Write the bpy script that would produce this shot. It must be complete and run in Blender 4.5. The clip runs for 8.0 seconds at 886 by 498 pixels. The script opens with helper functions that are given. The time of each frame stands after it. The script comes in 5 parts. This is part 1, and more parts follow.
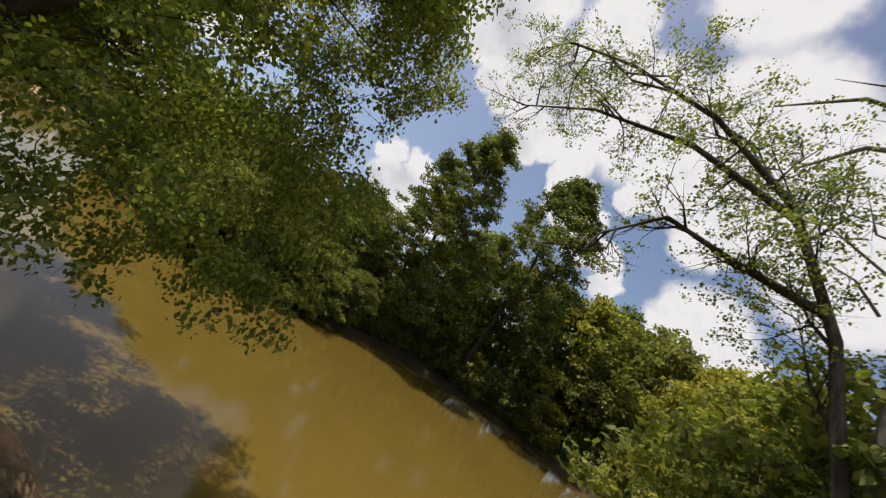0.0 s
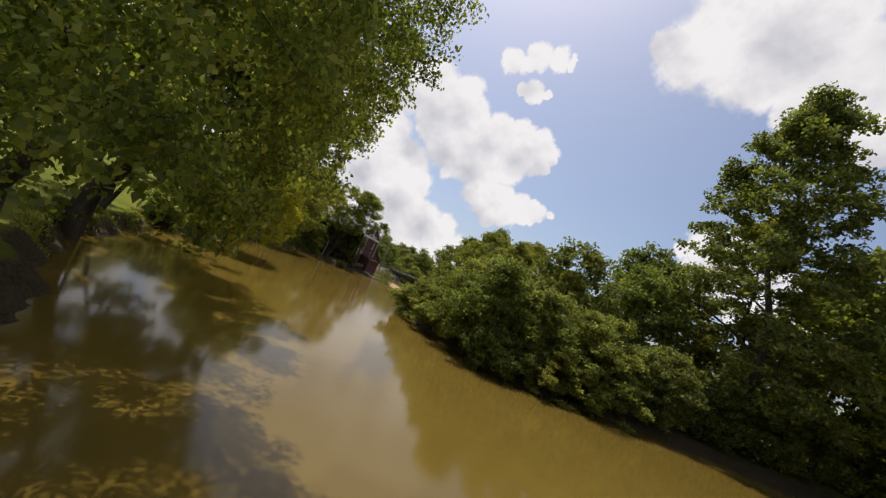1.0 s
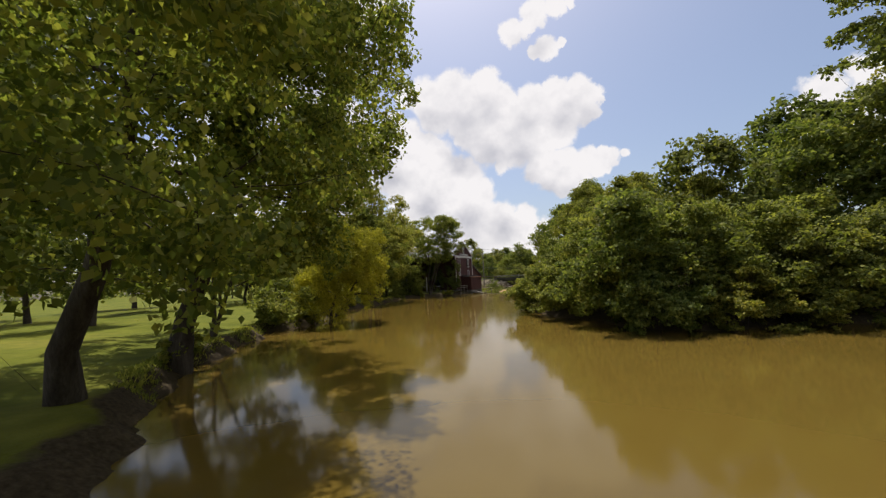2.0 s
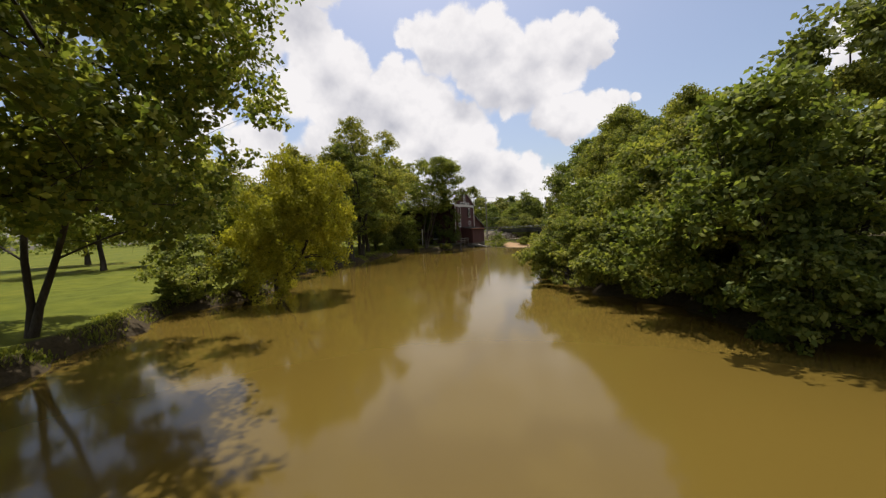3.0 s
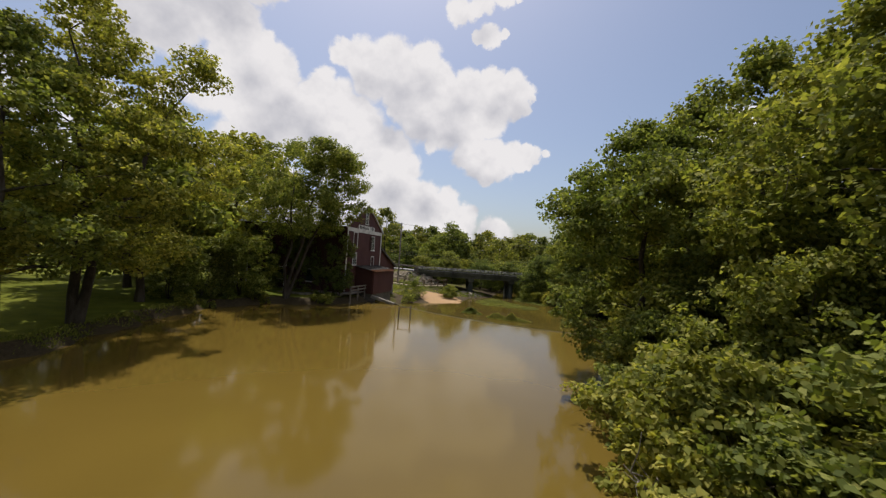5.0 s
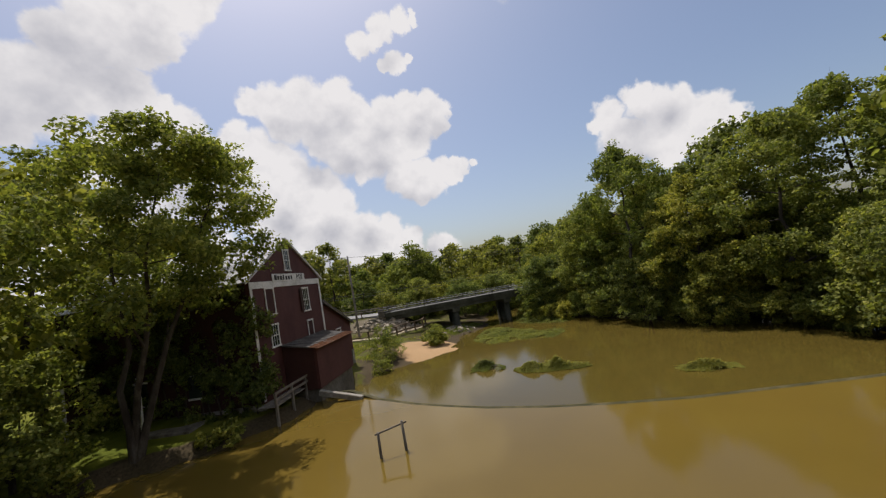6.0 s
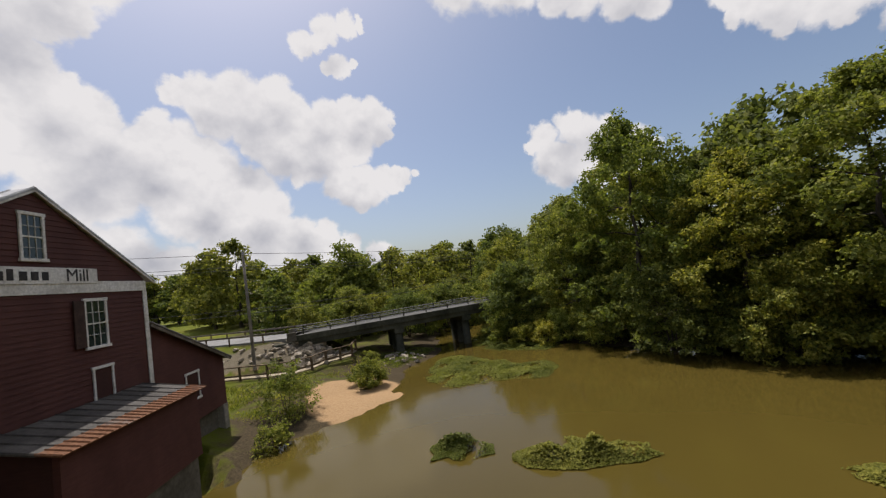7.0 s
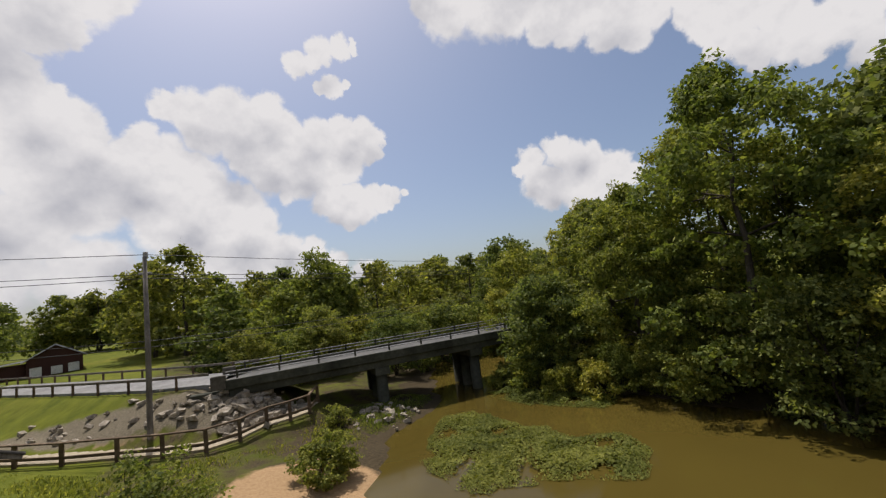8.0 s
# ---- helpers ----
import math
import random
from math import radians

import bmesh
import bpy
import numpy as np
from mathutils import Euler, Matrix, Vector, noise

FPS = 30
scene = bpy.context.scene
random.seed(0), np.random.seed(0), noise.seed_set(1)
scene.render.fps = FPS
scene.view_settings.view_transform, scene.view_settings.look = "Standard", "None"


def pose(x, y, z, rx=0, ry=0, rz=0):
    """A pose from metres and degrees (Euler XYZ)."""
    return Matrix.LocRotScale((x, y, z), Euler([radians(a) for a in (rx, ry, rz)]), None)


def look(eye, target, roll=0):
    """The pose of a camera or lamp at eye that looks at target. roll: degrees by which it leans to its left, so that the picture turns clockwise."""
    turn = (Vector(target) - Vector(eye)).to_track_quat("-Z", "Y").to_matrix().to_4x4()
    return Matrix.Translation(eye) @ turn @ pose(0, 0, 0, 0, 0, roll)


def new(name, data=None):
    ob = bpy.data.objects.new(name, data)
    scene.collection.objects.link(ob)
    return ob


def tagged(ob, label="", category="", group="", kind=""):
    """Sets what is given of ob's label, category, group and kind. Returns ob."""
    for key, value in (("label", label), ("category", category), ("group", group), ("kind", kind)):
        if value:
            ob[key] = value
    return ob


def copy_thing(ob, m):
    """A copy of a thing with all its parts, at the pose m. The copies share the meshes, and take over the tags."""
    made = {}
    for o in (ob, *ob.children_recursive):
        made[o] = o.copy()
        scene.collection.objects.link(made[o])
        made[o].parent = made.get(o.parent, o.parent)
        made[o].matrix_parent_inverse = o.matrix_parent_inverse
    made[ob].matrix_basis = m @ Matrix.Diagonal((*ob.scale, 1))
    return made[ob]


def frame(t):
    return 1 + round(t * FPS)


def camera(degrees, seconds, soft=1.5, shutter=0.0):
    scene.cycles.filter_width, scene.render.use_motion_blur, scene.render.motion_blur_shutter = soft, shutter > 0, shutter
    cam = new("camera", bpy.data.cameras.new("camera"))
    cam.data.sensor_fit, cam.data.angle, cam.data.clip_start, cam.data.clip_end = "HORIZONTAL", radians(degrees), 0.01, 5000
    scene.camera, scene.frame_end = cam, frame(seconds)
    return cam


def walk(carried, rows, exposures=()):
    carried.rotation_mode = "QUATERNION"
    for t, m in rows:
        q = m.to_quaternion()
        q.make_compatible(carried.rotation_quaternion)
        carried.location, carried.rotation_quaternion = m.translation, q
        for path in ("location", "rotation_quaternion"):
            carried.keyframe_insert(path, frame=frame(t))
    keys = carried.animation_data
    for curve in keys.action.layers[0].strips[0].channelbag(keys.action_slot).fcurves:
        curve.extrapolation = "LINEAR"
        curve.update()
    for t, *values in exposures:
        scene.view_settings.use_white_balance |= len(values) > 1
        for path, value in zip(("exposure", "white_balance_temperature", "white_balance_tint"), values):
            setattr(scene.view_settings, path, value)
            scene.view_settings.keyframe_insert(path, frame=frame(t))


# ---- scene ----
cam = camera(98.6, 8.0, 1.3, 0.04)
PATH = [
    (0, (-7.953, -7.316, 4.924), (-6.234, -6.357, 5.277), 35.4),
    (0.5, (-2.765, -6.733, 3.884), (-1.649, -5.098, 4.170), 34.4),
    (1, (-0.649, -6.565, 3.336), (-0.182, -4.629, 3.525), 22.7),
    (1.2, (-0.534, -6.276, 3.240), (-0.207, -4.312, 3.422), 14.5),
    (2.3, (-0.074, -1.800, 2.640), (-0.108, 0.194, 2.798), -4.1),
    (2.5, (-0.031, -0.063, 2.749), (-0.053, 1.936, 2.818), -3.0),
    (3, (0.540, 4.415, 3.059), (0.512, 6.412, 2.960), -3.0),
    (3.5, (1.009, 9.377, 3.543), (0.988, 11.373, 3.413), -2.3),
    (4, (1.696, 16.052, 3.813), (1.691, 18.049, 3.693), -1.9),
    (4.5, (2.398, 22.733, 4.357), (2.434, 24.732, 4.354), -0.8),
    (4.7, (2.840, 25.221, 4.450), (3.003, 27.214, 4.472), 1.2),
    (5, (3.042, 28.381, 4.833), (3.469, 30.334, 4.876), 3.9),
    (5.2, (3.098, 31.896, 5.045), (3.634, 33.822, 5.105), 1.7),
    (6.3, (5.882, 46.729, 5.846), (6.574, 48.599, 6.005), -11.8),
    (6.5, (6.655, 48.912, 5.742), (7.377, 50.770, 5.906), -11.9),
    (7, (8.333, 54.363, 5.654), (9.304, 56.106, 5.794), -8.3),
    (7.5, (10.350, 59.554, 5.406), (11.379, 61.254, 5.625), -8.0),
    (8, (12.086, 63.341, 5.662), (13.118, 65.038, 5.895), -7.5),
]
walk(cam, [(t, look(eye, target, roll)) for t, eye, target, roll in PATH], [(0, 0.15, 6500, 13), (1.2, 0.2, 6500, 13), (2.3, 0.25, 6500, 13), (4.4, 0.22, 6500, 13), (5.2, 0.08, 6500, 13), (6.3, 0.08, 6500, 13), (8, 0.0, 6500, 13)])

# ---- light: summer sky with cumulus, high sun ahead ----
SUN_AZ, SUN_EL = 4.0, 67.0          # degrees left of +y, above the horizon
sun = new("sun", bpy.data.lights.new("sun", "SUN"))
sun.data.energy, sun.data.angle, sun.data.color = 4.2, radians(0.6), (1.0, 0.96, 0.90)
s_dir = Vector((-math.sin(radians(SUN_AZ)) * math.cos(radians(SUN_EL)), math.cos(radians(SUN_AZ)) * math.cos(radians(SUN_EL)), math.sin(radians(SUN_EL))))
sun.matrix_world = look(s_dir * 300, (0, 0, 0))

CLOUDS, MASSES = [], []


def cloud(*balls):
    """Adds the puffs of one cloud: degrees left of +y, degrees up, radius in degrees."""
    CLOUDS.extend(balls)


def mass(*balls):
    """Adds the coarse bulk of a cloud, which shades its own underside."""
    MASSES.extend(balls)


cloud((32.0, 21.9, 2.7), (30.0, 24.9, 2.6), (26.7, 26.6, 3.3), (22.7, 27.0, 3.1), (19.6, 26.2, 2.6), (28.3, 22.2, 2.2), (24.9, 24.0, 2.8), (33.1, 22.3, 1.4), (14.8, 24.7, 2.4), (12.4, 23.1, 2.3), (17.3, 21.6, 3.5), (14.3, 19.8, 3.7), (10.7, 19.9, 2.6), (20.3, 19.4, 3.5), (14.4, 17.3, 3.7))
cloud((41.9, 14.1, 1.1), (39.9, 15.0, 2.2), (37.1, 16.3, 1.9), (34.7, 15.1, 2.7), (31.8, 15.8, 2.5), (29.5, 15.6, 1.5), (37.6, 13.2, 2.3), (33.2, 13.1, 2.5), (25.0, 17.9, 1.9), (22.5, 19.0, 1.5), (24.6, 13.8, 2.5), (27.0, 12.6, 2.8))
cloud((7.0, 22.9, 2.0), (7.9, 20.7, 3.0), (4.6, 20.0, 3.4), (1.4, 18.5, 3.2), (6.4, 16.3, 3.9), (1.5, 15.1, 4.6), (-3.5, 15.0, 3.3), (-5.9, 12.9, 2.6), (-0.8, 10.8, 4.5), (-6.0, 9.6, 2.8), (4.1, 12.5, 4.0), (-8.7, 8.0, 3.1), (-12.3, 7.8, 2.4), (-4.9, 6.6, 4.1), (0.1, 7.6, 3.7), (-9.8, 5.9, 3.3), (-14.7, 6.2, 2.2))
cloud((4.3, 26.7, 1.8), (1.1, 26.4, 2.8), (-3.1, 27.2, 2.7), (-7.6, 27.4, 2.3), (-10.3, 25.4, 2.3), (-5.4, 24.5, 3.5), (-0.5, 24.1, 3.2), (-9.5, 22.8, 3.6), (-14.2, 24.4, 2.6), (-18.1, 25.0, 2.0), (-21.3, 24.4, 2.1), (-23.2, 23.9, 1.4), (-19.5, 22.6, 2.8), (-15.0, 21.6, 3.5), (-18.0, 20.2, 2.6), (-7.8, 20.2, 3.7), (-11.8, 19.2, 3.3), (-15.3, 18.1, 2.6), (-10.1, 17.0, 2.0), (-4.5, 21.3, 2.6), (-22.0, 21.8, 1.6))
cloud((-15.2, 15.2, 2.4), (-16.7, 14.0, 2.4), (-18.8, 15.9, 2.2), (-21.6, 15.6, 2.0), (-24.4, 15.7, 1.5), (-26.6, 15.8, 0.8), (-20.1, 13.8, 2.2), (-23.2, 14.3, 1.4), (-17.9, 12.6, 1.6))
cloud((-50.2, 18.4, 2.1), (-52.0, 16.7, 2.7), (-54.2, 15.8, 2.5), (-57.0, 13.9, 2.6), (-59.0, 12.6, 1.8), (-46.1, 17.2, 2.1), (-47.4, 14.3, 3.0), (-52.0, 12.9, 3.2), (-56.2, 11.4, 2.4), (-44.5, 16.5, 1.1), (-48.3, 12.1, 2.4), (-52.4, 10.9, 2.4))
cloud((-17.3, 30.7, 1.4), (-15.3, 30.3, 0.9), (-19.3, 31.1, 0.8), (-15.8, 35.0, 1.8), (-19.1, 35.3, 1.4), (-12.1, 33.3, 1.5), (-14.4, 33.4, 1.2), (-21.3, 35.5, 0.8))
cloud((17.3, 27.1, 2.3), (14.8, 25.1, 2.2), (13.0, 24.4, 1.6), (16.1, 22.4, 2.9), (18.1, 23.2, 2.7), (13.5, 20.8, 3.1), (10.7, 18.8, 2.8), (16.1, 18.1, 3.9), (8.2, 21.7, 1.9), (12.2, 15.0, 3.8), (16.5, 12.4, 3.9))
cloud((-34.3, 39.2, 2.4), (-37.7, 37.8, 2.4), (-42.2, 37.1, 2.1), (-46.5, 36.0, 2.7), (-51.1, 33.5, 2.4), (-54.9, 32.2, 2.3), (-59.2, 30.4, 2.3), (-62.6, 29.1, 2.2), (-65.0, 30.6, 2.5), (-58.5, 34.0, 3.7), (-49.3, 37.1, 3.2), (-70.5, 26.8, 2.2), (-72.2, 24.2, 1.8), (-74.0, 22.6, 2.2), (-70.6, 24.2, 1.3), (-74.2, 20.9, 1.3), (-77.4, 22.2, 2.9), (-73.4, 27.0, 3.1))
cloud((-37.5, 38.9, 4.0), (-44.4, 37.6, 4.0), (-49.4, 37.1, 3.5), (-41.0, 42.2, 4.7), (-53.2, 38.8, 4.1), (-56.2, 34.1, 2.1), (-51.7, 33.8, 1.4))
cloud((-49.5, 43.8, 5.4), (-48.3, 37.4, 3.3), (-55.8, 35.9, 3.5), (-61.7, 33.1, 3.1), (-61.7, 39.0, 4.6), (-63.7, 46.6, 4.5), (-72.5, 37.5, 3.0), (-76.3, 35.3, 2.8), (-80.3, 30.3, 2.3), (-67.9, 34.6, 2.8))
cloud((24.0, 31.4, 2.3), (20.4, 33.6, 2.7), (16.7, 34.3, 3.1), (13.0, 36.0, 3.3), (9.8, 36.9, 2.5), (7.5, 38.5, 1.7), (18.8, 30.8, 2.6), (22.4, 29.6, 2.9), (16.1, 31.2, 2.3), (25.6, 27.5, 2.8), (14.2, 32.5, 2.0), (16.8, 27.1, 1.2), (14.5, 25.9, 1.4), (13.4, 23.9, 1.6))
cloud((-77.1, 25.0, 2.4), (-79.6, 21.6, 2.6), (-81.6, 21.5, 2.6), (-83.3, 18.3, 2.5), (-69.4, 28.7, 2.0), (-78.3, 20.0, 1.4))
cloud((46, 8, 5), (40, 6, 4), (33, 7, 4), (26, 7, 4.5), (20, 8, 5), (12, 7, 4.5), (6, 5, 3.5), (-14, 4.5, 3), (-20, 4, 2.6))
cloud((-76, 39, 8), (-66, 42, 6), (-85, 35, 6), (-90, 40, 7), (-92, 29, 4), (-98, 33, 5), (-70, 31, 3), (-96.8, 17.6, 2.5), (-102.7, 16.5, 1.9), (-107.6, 29.4, 2.1), (-106.1, 38.5, 1.8))
cloud((-92, 42, 9), (-107, 30, 8), (-96, 18, 6), (-110, 40, 8), (-84, 56, 7), (-125, 20, 10), (-150, 30, 14), (60, 30, 9), (90, 22, 12), (130, 30, 14), (175, 25, 14))
mass((33, 23.5, 4), (29, 25, 5), (25, 27, 5.5), (19, 30.5, 6), (24, 33, 6), (15, 34, 5), (30, 29, 4))
mass((41, 11.5, 5), (36, 15.5, 4), (46, 12, 5), (31, 11, 4.5), (40, 6, 5), (30, 5, 5))
mass((16, 23.5, 4), (12, 21, 4.5), (8, 18, 5), (14, 17, 5), (19, 13, 5.5), (2, 13, 5), (-4, 11, 4.5), (-9, 10, 4), (8, 9, 6), (16, 6, 6), (-3, 6, 5), (24, 17, 4))
mass((0.5, 25.5, 4), (-4, 25, 4.5), (-8, 26.5, 4), (-3, 20.5, 4.5), (-8, 20.5, 4.5), (-12.5, 20, 4), (-13, 24, 3.5), (-18.5, 24, 4), (-22, 23.5, 3.5))
mass((-13, 17, 3), (-16, 14, 4), (-20, 13.2, 3.6), (-24, 12, 3), (-27, 10.8, 2.2), (-18, 10.5, 3))
mass((-16, 33.5, 3), (-13, 34.5, 2.5), (-18, 30.7, 1.8), (-20, 35, 2))
mass((-49, 18, 3.8), (-46, 15.5, 3), (-53, 17.5, 3.5), (-49, 13.5, 3.5), (-42.5, 9.5, 2.2), (-18, 6, 3.5), (-22, 5, 3))
mass((-38, 36.5, 4.5), (-44, 36, 4.5), (-52, 33.5, 5), (-60, 31, 5), (-67, 25, 5), (-73, 22, 6), (-80, 19, 6), (-33, 41, 5), (-48, 42, 7), (-62, 40, 8))

world = bpy.data.worlds.new("summer_sky")
scene.world = world
world.use_nodes = True
nt = world.node_tree
nt.nodes.clear()


def wn(kind, **values):
    node = nt.nodes.new(kind)
    for key, value in values.items():
        node.inputs[key].default_value = value
    return node


def wmath(op, a, b=None, clamp=False):
    node = nt.nodes.new("ShaderNodeMath")
    node.operation, node.use_clamp = op, clamp
    for i, v in enumerate((a, b)):
        if v is None:
            continue
        if isinstance(v, (int, float)):
            node.inputs[i].default_value = v
        else:
            nt.links.new(v, node.inputs[i])
    return node.outputs[0]


def wvec(op, a, b):
    node = nt.nodes.new("ShaderNodeVectorMath")
    node.operation = op
    for i, v in enumerate((a, b)):
        if isinstance(v, tuple):
            node.inputs[i].default_value = v
        else:
            nt.links.new(v, node.inputs[i])
    return node


sky = nt.nodes.new("ShaderNodeTexSky")
sky.sky_type, sky.sun_disc = "NISHITA", False
sky.sun_elevation, sky.sun_rotation = radians(SUN_EL), radians(-SUN_AZ)
sky.air_density, sky.dust_density, sky.ozone_density = 1.0, 2.6, 1.2
coord = nt.nodes.new("ShaderNodeTexCoord").outputs["Generated"]
big = wn("ShaderNodeTexNoise", Scale=7.0, Detail=3.0, Roughness=0.5)
fine = wn("ShaderNodeTexNoise", Scale=26.0, Detail=8.0, Roughness=0.58)
for node in (big, fine):
    nt.links.new(coord, node.inputs["Vector"])
bent = wvec("SUBTRACT", big.outputs["Color"], (0.5, 0.5, 0.5)).outputs[0]
bent2 = wvec("SUBTRACT", fine.outputs["Color"], (0.5, 0.5, 0.5)).outputs[0]
sc1, sc2 = wvec("SCALE", bent, (0, 0, 0)), wvec("SCALE", bent2, (0, 0, 0))
sc1.inputs["Scale"].default_value, sc2.inputs["Scale"].default_value = 0.03, 0.05
place = wvec("ADD", wvec("ADD", coord, sc1.outputs[0]).outputs[0], sc2.outputs[0]).outputs[0]


def puffs(at, blend, balls):
    """How deep a direction lies in the nearest puffs, 1 in the middle and 0 at the rim."""
    most = None
    for az, el, r in balls:
        a, e = radians(az), radians(el)
        centre = (-math.sin(a) * math.cos(e), math.cos(a) * math.cos(e), math.sin(e))
        far = wvec("DISTANCE", at, centre).outputs["Value"]
        deep = wmath("MULTIPLY_ADD", far, -1.0 / radians(r))
        deep.node.inputs[2].default_value = 1.0
        most = deep if most is None else wmath("SMOOTH_MAX", most, deep)
        if most.node.operation == "SMOOTH_MAX":
            most.node.inputs[2].default_value = blend
    return most


def smooth(value, lo, hi):
    node = nt.nodes.new("ShaderNodeMapRange")
    node.interpolation_type = "SMOOTHSTEP"
    node.inputs["From Min"].default_value, node.inputs["From Max"].default_value = lo, hi
    nt.links.new(value, node.inputs["Value"])
    return node.outputs[0]


depth = puffs(place, 0.12, CLOUDS)
above = puffs(wvec("ADD", wvec("ADD", coord, sc1.outputs[0]).outputs[0], (0, 0, 0.05)).outputs[0], 0.9, MASSES)
mask = smooth(depth, -0.16, 0.20)
# billows: lit from above, so each is darker on its underside
bill_a, bill_b = wn("ShaderNodeTexNoise", Scale=13.0, Detail=5.0, Roughness=0.52), wn("ShaderNodeTexNoise", Scale=13.0, Detail=5.0, Roughness=0.52)
nt.links.new(coord, bill_a.inputs["Vector"])
nt.links.new(wvec("ADD", coord, (0, 0, 0.018)).outputs[0], bill_b.inputs["Vector"])
relief = wmath("SUBTRACT", bill_b.outputs["Fac"], bill_a.outputs["Fac"])
grey = wmath("ADD", wmath("MULTIPLY", smooth(above, 0.1, 1.15), 1.0), wmath("MULTIPLY", relief, 1.35), True)
tint = nt.nodes.new("ShaderNodeMix")
tint.data_type = "RGBA"
tint.inputs[6].default_value, tint.inputs[7].default_value = (1.0, 0.985, 0.97, 1), (0.55, 0.56, 0.61, 1)
nt.links.new(grey, tint.inputs[0])
back_sky, back_cloud = wn("ShaderNodeBackground", Strength=0.108), wn("ShaderNodeBackground", Strength=0.78)
nt.links.new(sky.outputs[0], back_sky.inputs["Color"])
nt.links.new(tint.outputs[2], back_cloud.inputs["Color"])
mixed, world_out = nt.nodes.new("ShaderNodeMixShader"), nt.nodes.new("ShaderNodeOutputWorld")
nt.links.new(wmath("MULTIPLY", mask, 0.97), mixed.inputs[0])
nt.links.new(back_sky.outputs[0], mixed.inputs[1])
nt.links.new(back_cloud.outputs[0], mixed.inputs[2])
nt.links.new(mixed.outputs[0], world_out.inputs["Surface"])


# ---- materials ----
def material(name, base, rough=0.7, spec=0.3, metal=0.0):
    """A node material; returns it, its tree and its shader."""
    mat = bpy.data.materials.new(name)
    mat.use_nodes = True
    tree = mat.node_tree
    bsdf = tree.nodes["Principled BSDF"]
    bsdf.inputs["Base Color"].default_value = (*base, 1)
    bsdf.inputs["Roughness"].default_value, bsdf.inputs["Metallic"].default_value = rough, metal
    bsdf.inputs["Specular IOR Level"].default_value = spec
    return mat, tree, bsdf


def noise_node(tree, scale, detail=4.0, rough=0.55, stretch=None, space="Object"):
    tc = tree.nodes.new("ShaderNodeTexCoord")
    tex = tree.nodes.new("ShaderNodeTexNoise")
    tex.inputs["Scale"].default_value, tex.inputs["Detail"].default_value, tex.inputs["Roughness"].default_value = scale, detail, rough
    if stretch:
        mp = tree.nodes.new("ShaderNodeMapping")
        mp.inputs["Scale"].default_value = stretch
        tree.links.new(tc.outputs[space], mp.inputs["Vector"])
        tree.links.new(mp.outputs[0], tex.inputs["Vector"])
    else:
        tree.links.new(tc.outputs[space], tex.inputs["Vector"])
    return tex.outputs["Fac"]


def ramp(tree, value, *stops):
    node = tree.nodes.new("ShaderNodeValToRGB")
    while len(node.color_ramp.elements) < len(stops):
        node.color_ramp.elements.new(0.5)
    for el, (at, colour) in zip(node.color_ramp.elements, stops):
        el.position, el.color = at, (*colour, 1)
    tree.links.new(value, node.inputs[0])
    return node.outputs[0]


def mix(tree, fac, a, b, mode="MIX"):
    node = tree.nodes.new("ShaderNodeMix")
    node.data_type, node.blend_type = "RGBA", mode
    for socket, v in ((node.inputs[0], fac), (node.inputs[6], a), (node.inputs[7], b)):
        if isinstance(v, (int, float)):
            socket.default_value = v
        elif isinstance(v, tuple):
            socket.default_value = (*v, 1)
        else:
            tree.links.new(v, socket)
    return node.outputs[2]


def bump(tree, bsdf, height, strength, distance):
    node = tree.nodes.new("ShaderNodeBump")
    node.inputs["Strength"].default_value, node.inputs["Distance"].default_value = strength, distance
    tree.links.new(height, node.inputs["Height"])
    tree.links.new(node.outputs[0], bsdf.inputs["Normal"])


def mottled(name, dark, mid, light, scale, rough=0.8, spec=0.25, relief=0.3, depth_m=0.02, stretch=None, space="Object"):
    """A surface that varies at two scales, with relief."""
    mat, tree, bsdf = material(name, mid, rough, spec)
    wide, grain = noise_node(tree, scale, 3, 0.6, stretch, space), noise_node(tree, scale * 9, 4, 0.6, stretch, space)
    base = ramp(tree, wide, (0.3, dark), (0.5, mid), (0.72, light))
    tone = ramp(tree, grain, (0.3, (0.72, 0.72, 0.72)), (0.7, (1.15, 1.15, 1.15)))
    tree.links.new(mix(tree, 1.0, base, tone, "MULTIPLY"), bsdf.inputs["Base Color"])
    bump(tree, bsdf, grain, relief, depth_m)
    return mat


